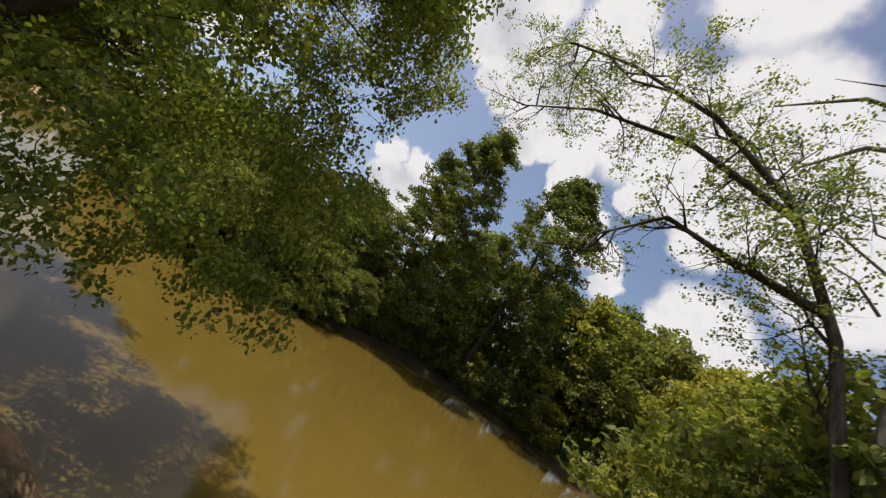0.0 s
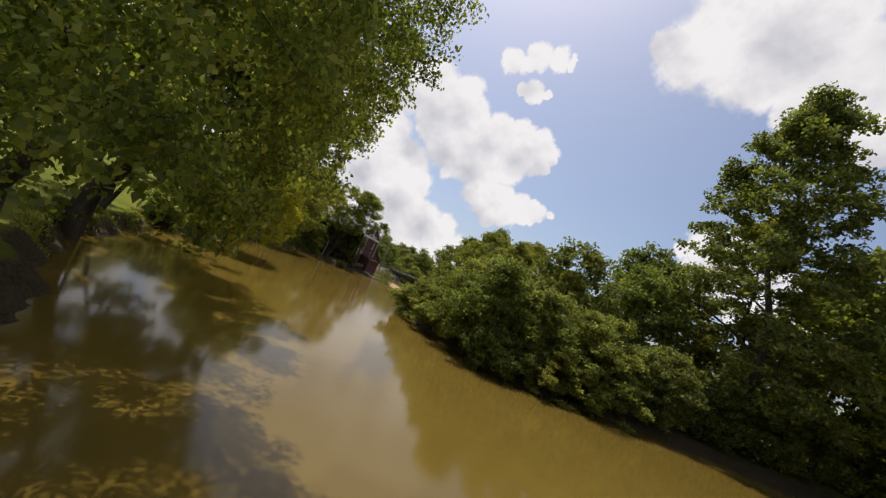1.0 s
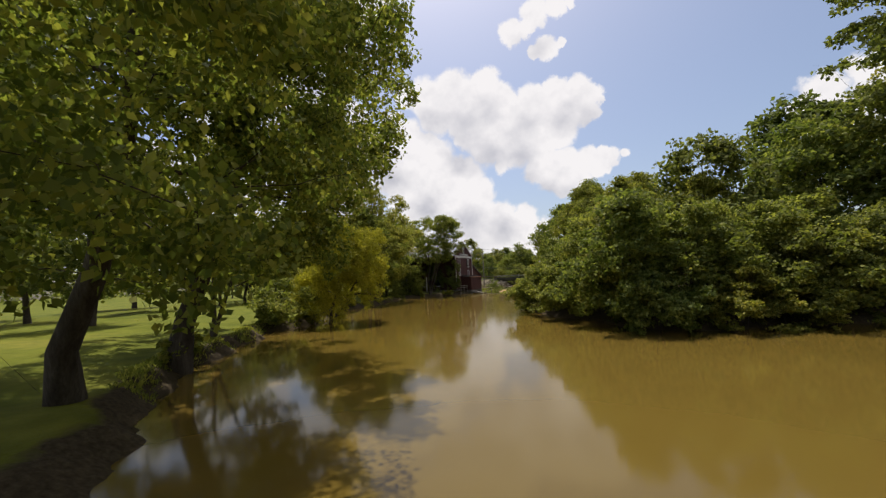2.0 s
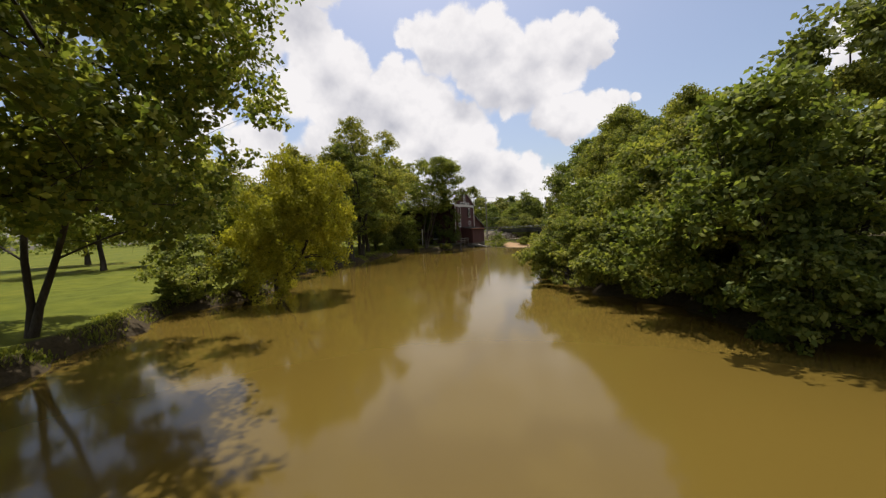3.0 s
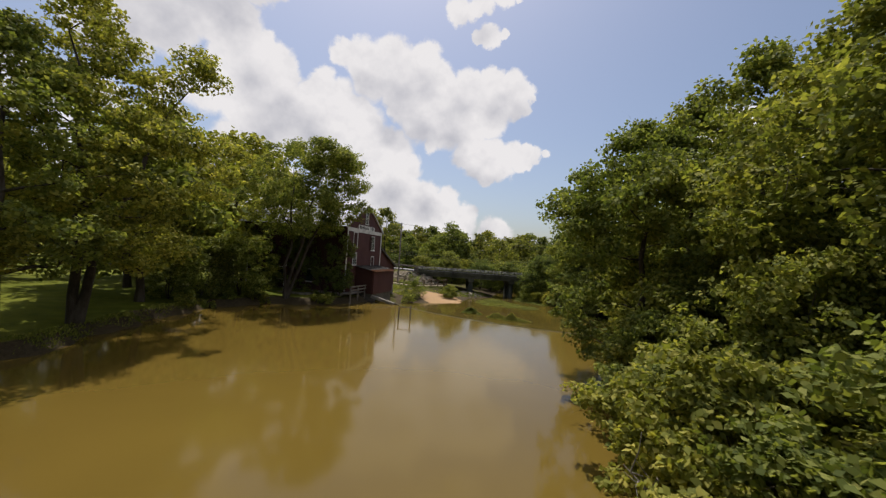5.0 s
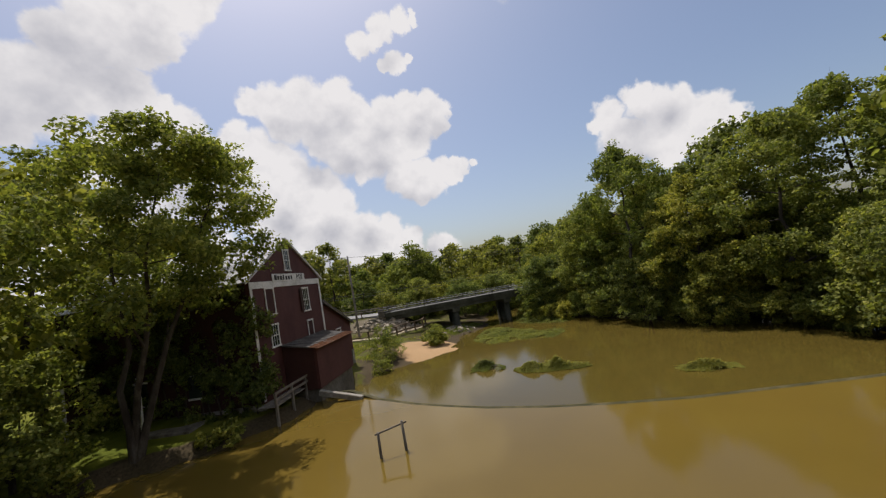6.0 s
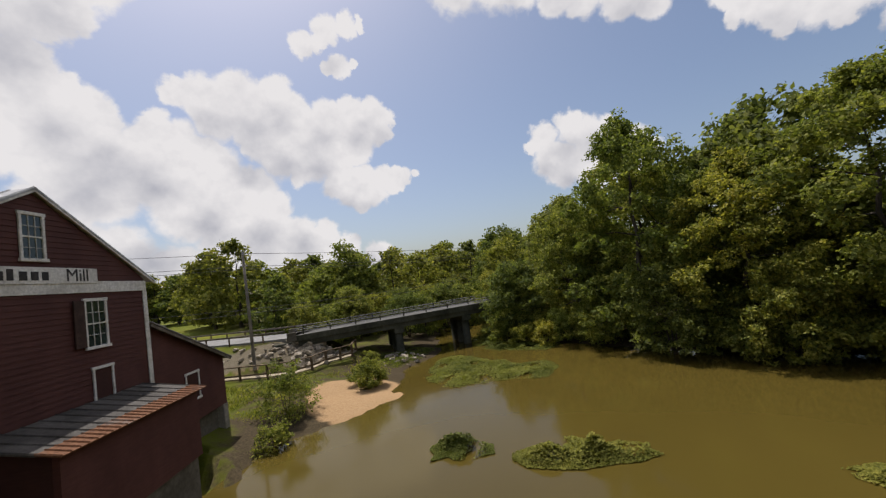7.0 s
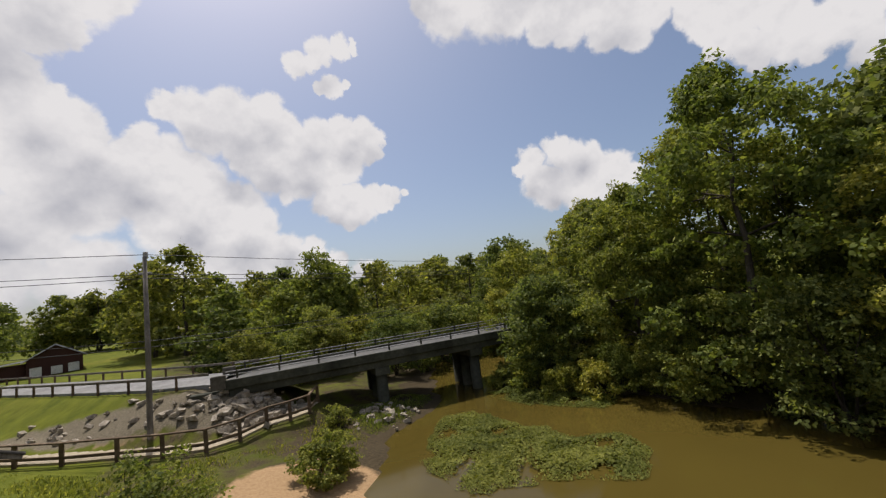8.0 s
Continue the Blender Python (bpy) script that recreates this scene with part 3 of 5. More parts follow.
def path_z(y):
    """The footpath's height: it falls gently towards the bridge."""
    return 0.34 + 0.05 * max(0.0, y - 84.0)


LOW = LOW_LEFT + LOW_RIGHT + DAM[::-1] + [(4.4, 70)]
LOW_Z = -0.95
ROAD = [(-60, 187), (-30, 149), (-9, 119), (-1, 107.5), (6.4, 97.0), (9.9, 92.4), (12.9, 89.5)]
BRIDGE_A, BRIDGE_B = Vector((12.9, 89.5)), Vector((40.0, 85.5))


def inside(poly, x, y):
    hit = np.zeros(x.shape, bool)
    for (ax, ay), (bx, by) in zip(poly, poly[1:] + poly[:1]):
        cross = ((ay > y) != (by > y)) & (x < (bx - ax) * (y - ay) / (by - ay + 1e-12) + ax)
        hit ^= cross
    return hit


def away(line, x, y, closed=False):
    """Distance from points to a line of points."""
    best = np.full(x.shape, 1e9)
    for (ax, ay), (bx, by) in zip(line, line[1:] + (line[:1] if closed else [])):
        dx, dy = bx - ax, by - ay
        k = np.clip(((x - ax) * dx + (y - ay) * dy) / (dx * dx + dy * dy + 1e-9), 0, 1)
        best = np.minimum(best, np.hypot(x - ax - k * dx, y - ay - k * dy))
    return best


def soft(v, lo, hi):
    k = np.clip((v - lo) / (hi - lo), 0, 1)
    return k * k * (3 - 2 * k)


def height_at(x, y):
    """The land's height, and how much of it is bare earth and sand."""
    x, y = np.asarray(x, float), np.asarray(y, float)
    xw, yw = x + 0.28 * np.sin(1.3 * y + 0.7) + 0.13 * np.sin(3.1 * y), y + 0.28 * np.sin(1.1 * x + 2.0) + 0.13 * np.sin(2.9 * x + 1.0)
    d1, d2 = away(POND, xw, yw, True), away(LOW, xw, yw, True)
    in1, in2 = inside(POND, xw, yw), inside(LOW, xw, yw)
    wob = 0.10 * np.sin(0.9 * x + 1.3 * np.sin(0.5 * y)) * np.cos(0.7 * y + 0.4 * x)
    right = (x > np.interp(y, [-70, 5, 20, 45, 60, 90, 140], [60, 20, 3, 9, 24, 24, 45])).astype(float)
    bank = 0.04 + 0.50 * soft(d1, 0.0, 0.75) + (0.30 + 0.6 * right) * soft(d1, 0.6, 6) + wob * soft(d1, 0.3, 3)
    low = LOW_Z + 0.06 + 0.35 * soft(d2, 0, 2.5) + 0.75 * soft(d2, 2.0, 7.0) + wob * 0.5 * soft(d2, 1, 3)
    below = soft(y - np.interp(x, [-5, 5, 10, 20, 30], [80, 72, 62, 54, 50]), -2.0, 3.0) * soft(x, 4.0, 9.0)
    z = bank * (1 - below) + low * below
    road = np.minimum(away(ROAD[:-1] + [(11.7, 90.6)], x, y), 60)
    ramp_z = 2.35 - 2.5 * np.clip((road - 2.1) / 4.4, 0, 1.4)
    z = np.maximum(z, ramp_z + 0.15 * wob)
    beyond = y - np.interp(x, [-60, -30, -9, -1, 6.4, 9.9, 12.9], [187, 149, 119, 107.5, 97, 92.4, 89.5])
    z = z + np.maximum(0, 2.2 - z) * soft(beyond, 0, 5) * soft(14 - x, 0, 5)
    walked = 1 - soft(away([(a - 0.3, b + 0.6) for a, b in FENCE], x, y), 0.75, 1.5)
    z = z * (1 - walked) + (0.30 + 0.05 * np.maximum(0, y - 84)) * walked
    z = z + soft(y, 100, 180) * 1.6
    depth1 = -0.15 - 0.9 * soft(d1, 0, 3)
    depth2 = LOW_Z - 0.10 - 0.5 * soft(d2, 0, 3)
    z = np.where(in1, depth1, np.where(in2, depth2, z))
    earth = np.maximum(1 - soft(d1, 0.2, 1.5), (0.74 - 0.22 * soft(d2, 0, 6)) * below) * (1 - 0.5 * right) + 0.55 * right * soft(50 - x, 0, 10)
    sand = (1 - soft(np.hypot((x - 14.3) / 3.3, (y - 77.4) / 4.0), 0.7, 1.15)) + 0.9 * 0.52 * (1 - soft(away([(2, 93.0), (7.4, 88.4), (10.5, 86.6), (12.6, 86.0), (14.6, 86.6)], x, y), 0.3, 1.0))
    sand = sand + 0.55 * (1 - soft(np.hypot(x + 5.0, y + 1.4), 1.2, 3))
    gravel = 0.85 * (1 - soft(away([(1.5, 94.2), (5.4, 90.9), (8.4, 88.8), (11.0, 87.2)], x, y), 0.5, 1.8)) + 0.95 * (1 - soft(np.hypot((x - 13.3) / 2.6, (y - 86.9) / 1.9), 0.6, 1.2))
    return z, np.clip(earth, 0, 1), np.clip(sand, 0, 1), np.clip(gravel, 0, 1)


def ground_axis(lo, hi, step, far):
    near = np.arange(lo, hi + step / 2, step)
    grown = np.cumsum(step * 1.22 ** np.arange(1, 40))
    grown = grown[grown < far]
    return np.concatenate([lo - grown[::-1], near, hi + grown])


xs, ys = ground_axis(-26, 42, 0.4, 2600), ground_axis(-16, 108, 0.4, 2600)
gx, gy = np.meshgrid(xs, ys)
gz, g_earth, g_sand, g_gravel = height_at(gx, gy)
ground_data = bpy.data.meshes.new("ground")
nx, ny = len(xs), len(ys)
ground_data.vertices.add(nx * ny)
ground_data.vertices.foreach_set("co", np.stack([gx, gy, gz], -1).astype(np.float32).ravel())
ix = (np.arange(ny - 1)[:, None] * nx + np.arange(nx - 1)[None, :]).ravel()
cells = np.stack([ix, ix + 1, ix + nx + 1, ix + nx], 1).astype(np.int32)
ground_data.loops.add(cells.size)
ground_data.loops.foreach_set("vertex_index", cells.ravel())
ground_data.polygons.add(len(cells))
ground_data.polygons.foreach_set("loop_start", np.arange(0, cells.size, 4, dtype=np.int32))
ground_data.update(calc_edges=True)
ground_data.polygons.foreach_set("use_smooth", np.ones(len(cells), bool))
soil = ground_data.color_attributes.new("soil", "FLOAT_COLOR", "POINT")
soil.data.foreach_set("color", np.stack([g_earth, g_sand, g_gravel, 1 + 0 * g_sand], -1).astype(np.float32).ravel())
tagged(part("ground", ground_data, GROUND), "mown green lawn with bare earth banks and a sandy spit", "ground", kind="structure")


def ground_z(x, y):
    return float(height_at(np.array([x]), np.array([y]))[0][0])


def water_sheet(name, outline, z, mat, label):
    bm = bmesh.new()
    face = bm.faces.new([bm.verts.new((x, y, z)) for x, y in outline])
    if face.normal.z < 0 or sum(a[0] * b[1] - b[0] * a[1] for a, b in zip(outline, outline[1:] + outline[:1])) < 0:
        bmesh.ops.reverse_faces(bm, faces=[face])
    bmesh.ops.triangulate(bm, faces=bm.faces[:])
    tagged(part(name, bm, mat), label, "water", kind="structure")


water_sheet("water", [(x - 0.8, y) for x, y in LEFT_BANK] + DAM + [(x + 0.5, y + 0.5) for x, y in RIGHT_BANK[::-1][1:]] + [(x, y - 0.8) for x, y in SOUTH], 0.0, MUD_WATER, "still muddy ochre mill pond reflecting clouds and trees")
water_sheet("water", [(x - 0.9, y) for x, y in LOW_LEFT] + [(x + 0.9, y) for x, y in LOW_RIGHT] + [(x + 0.15, y + 0.15) for x, y in DAM[::-1]] + [(4.4, 70)], LOW_Z, LOW_WATER, "shallow brown river water below the dam")


# ---- dam ----
def make_dam():
    dam = thing("mill_dam", (0, 0, 0), label="low curved concrete mill dam with water spilling over", category="dam", kind="structure")
    bm = bmesh.new()
    rows = []
    for i, (x, y) in enumerate(DAM):
        a, b = DAM[max(i - 1, 0)], DAM[min(i + 1, len(DAM) - 1)]
        d = Vector((b[0] - a[0], b[1] - a[1])).normalized()
        out = Vector((-d.y, d.x)) if Vector((-d.y, d.x)).dot(Vector((1, 1))) > 0 else Vector((d.y, -d.x))
        crest = 0.03 if i > 1 else 0.25
        prof = [(-0.16, -1.2), (-0.16, crest - 0.03), (-0.04, crest), (0.12, crest - 0.05), (0.34, -0.55), (0.75, -1.05), (0.8, -1.4)]
        rows.append([bm.verts.new((x + out.x * o, y + out.y * o, z)) for o, z in prof])
    for a, b in zip(rows, rows[1:]):
        for k in range(len(a) - 1):
            bm.faces.new((a[k], a[k + 1], b[k + 1], b[k]))
    bmesh.ops.recalc_face_normals(bm, faces=bm.faces[:])
    part("weir_wall", bm, WEIR, dam, "algae-stained concrete weir")
    bm = beam((4.5, 66.3, 0.55), (6.6, 64.9, 0.02), 0.26, 0.30, 0.03)
    part("abutment", bm, CONCRETE, dam, "pale concrete abutment wall sloping into the water")


make_dam()


# ---- mill ----
U = Vector((0.441, 0.897, 0))       # along the gable front
N = Vector((0.897, -0.441, 0))      # out of the gable front
MILL = Matrix(((N.x * -1, U.x, 0, 1.84), (N.y * -1, U.y, 0, 65.25), (0, 0, 1, 0), (0, 0, 0, 1)))
# in the mill's own axes: x goes back from the front, y along the front, z up


def boarded(outline, at_x, thick, course=0.16, face=-1):
    """A weatherboarded wall in the plane x = at_x: courses that lap one another, cut to the outline (y, z); face: -1 looks to -x."""
    bm = bmesh.new()
    zs = [p[1] for p in outline]

    def span(z):
        cut = []
        for (ay, az), (by, bz) in zip(outline, outline[1:] + outline[:1]):
            if (az > z) != (bz > z):
                cut.append(ay + (by - ay) * (z - az) / (bz - az))
        return (min(cut), max(cut)) if len(cut) >= 2 else None

    rows, z = [], min(zs)
    while z < max(zs) - 0.02:
        top = min(z + course, max(zs) - 0.005)
        lo, hi = span(z + 0.004), span(top - 0.004)
        if lo and hi:
            rows += [(face * 0.022, *lo, z), (face * 0.004, *hi, top)]
        z += course
    front = [[bm.verts.new((at_x + o, a, h)), bm.verts.new((at_x + o, b, h))] for o, a, b, h in rows]
    back = [[bm.verts.new((at_x - face * thick, a, h)), bm.verts.new((at_x - face * thick, b, h))] for o, a, b, h in rows]
    for k in range(len(rows) - 1):
        f, g, p, q = front[k], front[k + 1], back[k], back[k + 1]
        bm.faces.new((f[0], f[1], g[1], g[0]))
        bm.faces.new((p[1], p[0], q[0], q[1]))
        bm.faces.new((f[0], g[0], q[0], p[0]))
        bm.faces.new((f[1], p[1], q[1], g[1]))
    bm.faces.new((front[0][0], back[0][0], back[0][1], front[0][1]))
    bm.faces.new((front[-1][0], front[-1][1], back[-1][1], back[-1][0]))
    bmesh.ops.recalc_face_normals(bm, faces=bm.faces[:])
    return bm


def swap_xy(bm):
    for v in bm.verts:
        v.co.x, v.co.y = v.co.y, v.co.x
    bmesh.ops.reverse_faces(bm, faces=bm.faces[:])
    return bm


def sash_window(parent, y0, y1, z0, z1, x=0.0, cols=3, rows_n=4, glazed=True, trim=0.075, name="window"):
    """Trim boards and, where glazed, a sash with panes set behind muntins; x is the wall's face."""
    win = part(name, box((x - 0.03, y0, z0), (x + 0.06, y1, z1)), GLASS if glazed else RED_DARK_AND_SHADED, parent, "old multi-pane sash window" if glazed else "boarded-up window opening with white trim")
    for nm, lo, hi in (("head_trim", (x - 0.075, y0 - trim * 0.4, z1 - trim), (x - 0.02, y1 + trim * 0.4, z1 + 0.02)), ("sill", (x - 0.10, y0 - trim * 0.5, z0 - 0.03), (x - 0.02, y1 + trim * 0.5, z0 + 0.06)),
                       ("side_trim", (x - 0.07, y0, z0 + 0.06), (x - 0.02, y0 + trim, z1 - trim)), ("side_trim", (x - 0.07, y1 - trim, z0 + 0.06), (x - 0.02, y1, z1 - trim))):
        part(nm, box(lo, hi, 0.006), WHITE, win)
    if glazed:
        a, b, c, d = y0 + trim, y1 - trim, z0 + 0.06, z1 - trim
        mid = (c + d) / 2
        part("meeting_rail", box((x - 0.062, a, mid - 0.022), (x - 0.028, b, mid + 0.022)), WHITE, win)
        for k in range(1, cols):
            yy = a + (b - a) * k / cols
            part("muntin", box((x - 0.052, yy - 0.006, c), (x - 0.028, yy + 0.006, d)), WHITE, win)
        for k in range(1, rows_n):
            zz = c + (d - c) * k / rows_n
            if abs(zz - mid) > 0.06:
                part("muntin", box((x - 0.050, a, zz - 0.006), (x - 0.028, b, zz + 0.006)), WHITE, win)
    return win


def roof_sheet(p0, p1, p2, p3, thick, ribs, mat_name="roof"):
    """A tin sheet between four corners (eave a, eave b, ridge b, ridge a), with standing ribs from eave to ridge."""
    p0, p1, p2, p3 = map(Vector, (p0, p1, p2, p3))
    bm = bmesh.new()
    nrm = (p1 - p0).cross(p3 - p0).normalized()
    if nrm.z < 0:
        nrm = -nrm
    wide = 0.02 / (p1 - p0).length
    low, top = [], []
    for k in range(ribs + 1):
        f = k / ribs * (1 - 2 * wide) + wide
        for g, up in ((f - wide, 0), (f, 0.035), (f + wide, 0)):
            low.append(bm.verts.new(p0.lerp(p1, g) + nrm * up))
            top.append(bm.verts.new(p3.lerp(p2, g) + nrm * up))
    for k in range(len(low) - 1):
        bm.faces.new((low[k], low[k + 1], top[k + 1], top[k]))
    under = [bm.verts.new(p - nrm * thick) for p in (p0, p1, p2, p3)]
    bm.faces.new(under[::-1])
    bm.faces.new(low[::-1] + [under[0], under[1]])
    bm.faces.new(top + [under[2], under[3]])
    bm.faces.new((low[0], top[0], under[3], under[0]))
    bm.faces.new((top[-1], low[-1], under[1], under[2]))
    bmesh.ops.recalc_face_normals(bm, faces=bm.faces[:])
    return bm


def lettering(text, size, parent, m, mat, name="lettering"):
    cu = bpy.data.curves.new(name, "FONT")
    cu.body, cu.size, cu.extrude, cu.align_x, cu.align_y = text, size, 0.008, "CENTER", "CENTER"
    ob = new(name, cu)
    dep = bpy.context.evaluated_depsgraph_get()
    data = bpy.data.meshes.new_from_object(ob.evaluated_get(dep))
    bpy.data.objects.remove(ob)
    data.transform(m)
    return part(name, data, mat, parent, "black painted lettering")


def make_mill():
    mill = thing("mill_building", label="three-storey faded red weatherboarded water mill with grey tin roof", category="mill")
    mill.matrix_basis = MILL
    W, EAVE, RIDGE, DEEP = 8.0, 7.2, 9.65, 11.5
    part("front_wall", boarded([(0, 0.9), (W, 0.9), (W, EAVE), (W / 2 + 0.05, RIDGE - 0.05), (0, EAVE)], 0, 0.2), RED, mill)
    # walls off the front take the red with shade in its colour
    part("side_wall", swap_xy(boarded([(0.2, 0.9), (DEEP, 0.9), (DEEP, EAVE), (0.2, EAVE)], 0, 0.2)), RED_DARK_AND_SHADED, mill)
    part("back_side_wall", swap_xy(boarded([(0.2, 0.9), (DEEP, 0.9), (DEEP, EAVE), (0.2, EAVE)], W, 0.2, face=1)), RED_DARK_AND_SHADED, mill)
    part("back_wall", boarded([(0, 0.9), (W, 0.9), (W, EAVE), (W / 2, RIDGE - 0.05), (0, EAVE)], DEEP, 0.2, 0.4, face=1), RED_DARK_AND_SHADED, mill)
    part("foundation", box((0.05, 0.05, -1.4), (DEEP - 0.05, W - 0.05, 0.95), 0.03), CONCRETE, mill, "rough stone and concrete foundation")
    half = W / 2 + 0.05
    part("roof_slope", roof_sheet((-0.14, -0.4, EAVE - 0.08), (DEEP + 0.3, -0.4, EAVE - 0.08), (DEEP + 0.3, half, RIDGE + 0.1), (-0.14, half, RIDGE + 0.1), 0.05, 18), TIN, mill, "grey tin roof sheets with standing seams")
    part("roof_slope", roof_sheet((-0.14, W + 0.4, EAVE - 0.08), (DEEP + 0.3, W + 0.4, EAVE - 0.08), (DEEP + 0.3, half, RIDGE + 0.1), (-0.14, half, RIDGE + 0.1), 0.05, 18), TIN, mill, "grey tin roof sheets with standing seams")
    for s, y in ((1, -0.42), (-1, W + 0.42)):
        part("rake_board", beam((-0.11, y, EAVE - 0.17), (-0.11, half, RIDGE + 0.03), 0.04, 0.09), WHITE, mill, "white-painted rake board")
    part("fascia_band", box((-0.055, -0.03, 6.74), (-0.02, W + 0.03, 7.1), 0.006), WHITE, mill, "wide white fascia board")
    part("corner_board", box((-0.06, W - 0.16, 2.4), (-0.02, W + 0.03, 6.74), 0.006), WHITE, mill, "white corner board")
    part("corner_board", box((-0.06, -0.03, 1.0), (-0.02, 0.16, 6.74), 0.006), WHITE, mill, "white corner board")
    sign = part("sign_board", box((-0.085, 2.1, 7.03), (-0.058, 5.9, 7.50), 0.006), WHITE, mill, "white name board")
    face_out = Matrix(((0, 0, -1, -0.087), (1, 0, 0, 0), (0, 1, 0, 0), (0, 0, 0, 1)))
    lettering("Mill", 0.54, sign, Matrix.Translation((0, 5.2, 7.265)) @ face_out, LETTER)
    for k, (w, h) in enumerate(((0.24, 0.32), (0.20, 0.24), (0.22, 0.24), (0.16, 0.30), (0.20, 0.24), (0.20, 0.24), (0.18, 0.24))):
        yy = 2.32 + k * 0.30
        part("painted_bar", box((-0.094, yy, 7.13), (-0.084, yy + w, 7.13 + h)), LETTER, sign)
    sash_window(mill, 3.62, 4.32, 7.68, 9.02)
    sash_window(mill, 1.22, 2.13, 5.22, 6.74, glazed=False, trim=0.08)
    win = sash_window(mill, 5.36, 6.2, 5.0, 6.54)
    part("shutter", box((-0.10, 4.98, 5.06), (-0.06, 5.34, 6.50), 0.006), SHUTTER, win, "open dark board shutter")
    sash_window(mill, 1.3, 2.12, 3.46, 4.70, rows_n=4)
    sash_window(mill, 5.5, 6.28, 3.2, 4.4, glazed=False, trim=0.07)
    # lean-to beyond the corner
    L0, L1, LT, LB = W + 0.02, 13.1, 5.45, 3.25
    part("lean_to_wall", boarded([(L0, 1.0), (L1, 1.0), (L1, LB), (L0, LT)], 0.15, 0.2), RED, mill)
    part("lean_to_end_wall", swap_xy(boarded([(0.35, 1.0), (DEEP, 1.0), (DEEP, LB), (0.35, LB)], L1, 0.2, face=1)), RED_DARK_AND_SHADED, mill)
    part("lean_to_roof", roof_sheet((-0.15, L1 + 0.35, LB - 0.1), (DEEP, L1 + 0.35, LB - 0.1), (DEEP, L0, LT + 0.08), (-0.15, L0, LT + 0.08), 0.04, 18), DULL_TIN, mill, "dull grey tin lean-to roof")
    part("lean_to_rake", beam((-0.1, L1 + 0.3, LB - 0.15), (-0.1, L0 + 0.02, LT - 0.02), 0.05, 0.14), WOOD_GREY, mill)
    # dark colour here stands for the shade below the lean-to
    part("lean_to_base", box((0.45, L0, -1.4), (DEEP - 0.2, L1 - 0.1, 1.0), 0.03), PIT_WALL, mill, "foundation under the lean-to, shade painted into its colour")
    for y in (L0 + 1.6, L1 - 0.35):
        part("pier", box((0.12, y, -1.4), (0.5, y + 0.4, 1.02), 0.03), CONCRETE, mill)
    sash_window(mill, 10.05, 11.0, 1.9, 3.1, x=0.15, glazed=False, trim=0.07)
    # projecting wheel shed in front of the gable
    S0, S1, SX, ZT = 2.2, 7.25, -2.0, 3.0
    part("shed_front_wall", boarded([(S0, 0.75), (S1, 0.75), (S1, ZT), (S0, ZT)], SX, 0.15), RED, mill)
    # shed sides: shade put into the red here too
    part("shed_side_wall", swap_xy(boarded([(SX + 0.15, 0.75), (-0.03, 0.75), (-0.03, 3.3), (SX + 0.15, ZT)], S0, 0.12)), RED_DARK_AND_SHADED, mill)
    part("shed_side_wall", swap_xy(boarded([(SX + 0.15, 0.75), (-0.03, 0.75), (-0.03, 3.3), (SX + 0.15, ZT)], S1, 0.12, face=1)), RED_DARK_AND_SHADED, mill)
    edge_x, edge_z = SX + 0.30, ZT - 0.02 + 0.44 * 0.55 / 2.22
    part("shed_roof", roof_sheet((edge_x, S0 - 0.2, edge_z), (edge_x, S1 + 0.2, edge_z), (-0.03, S1 + 0.2, 3.42), (-0.03, S0 - 0.2, 3.42), 0.04, 12), DULL_TIN, mill, "dull grey tin shed roof")
    part("shed_roof_edge", roof_sheet((SX - 0.25, S0 - 0.2, ZT - 0.015), (SX - 0.25, S1 + 0.2, ZT - 0.015), (edge_x + 0.03, S1 + 0.2, edge_z + 0.012), (edge_x + 0.03, S0 - 0.2, edge_z + 0.012), 0.03, 24), RUST, mill, "rusted tin strip along the eave")
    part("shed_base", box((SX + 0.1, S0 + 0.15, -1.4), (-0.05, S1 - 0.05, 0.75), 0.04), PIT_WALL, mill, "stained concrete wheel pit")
    # porch posts and eave along the vine-covered side
    for x in (5.2, 9.4):
        part("porch_post", box((x - 0.06, -1.7, 0.6), (x + 0.06, -1.58, 3.4), 0.01), WHITE, mill, "white porch post")
    part("porch_deck", box((2.5, -2.0, 0.55), (DEEP, 0.02, 0.7), 0.01), WOOD_GREY, mill)
    for x in (3.0, 6.0, 9.0):
        part("deck_pier", box((x - 0.15, -2.2, -0.6), (x + 0.15, -1.9, 0.56), 0.02), CONCRETE, mill)
    for x in (3.2, 6.4):
        win = part("side_window", box((x, -0.05, 1.7), (x + 0.8, 0.02, 2.8)), GLASS, mill)
        part("trim", box((x - 0.08, -0.07, 2.8), (x + 0.88, -0.03, 2.9)), WHITE, win)
        part("trim", box((x - 0.08, -0.07, 1.6), (x + 0.88, -0.03, 1.7)), WHITE, win)
    return mill


make_mill()


def local(x, y, z):
    """A place in the mill's own axes, in the world."""
    return MILL @ Vector((x, y, z))


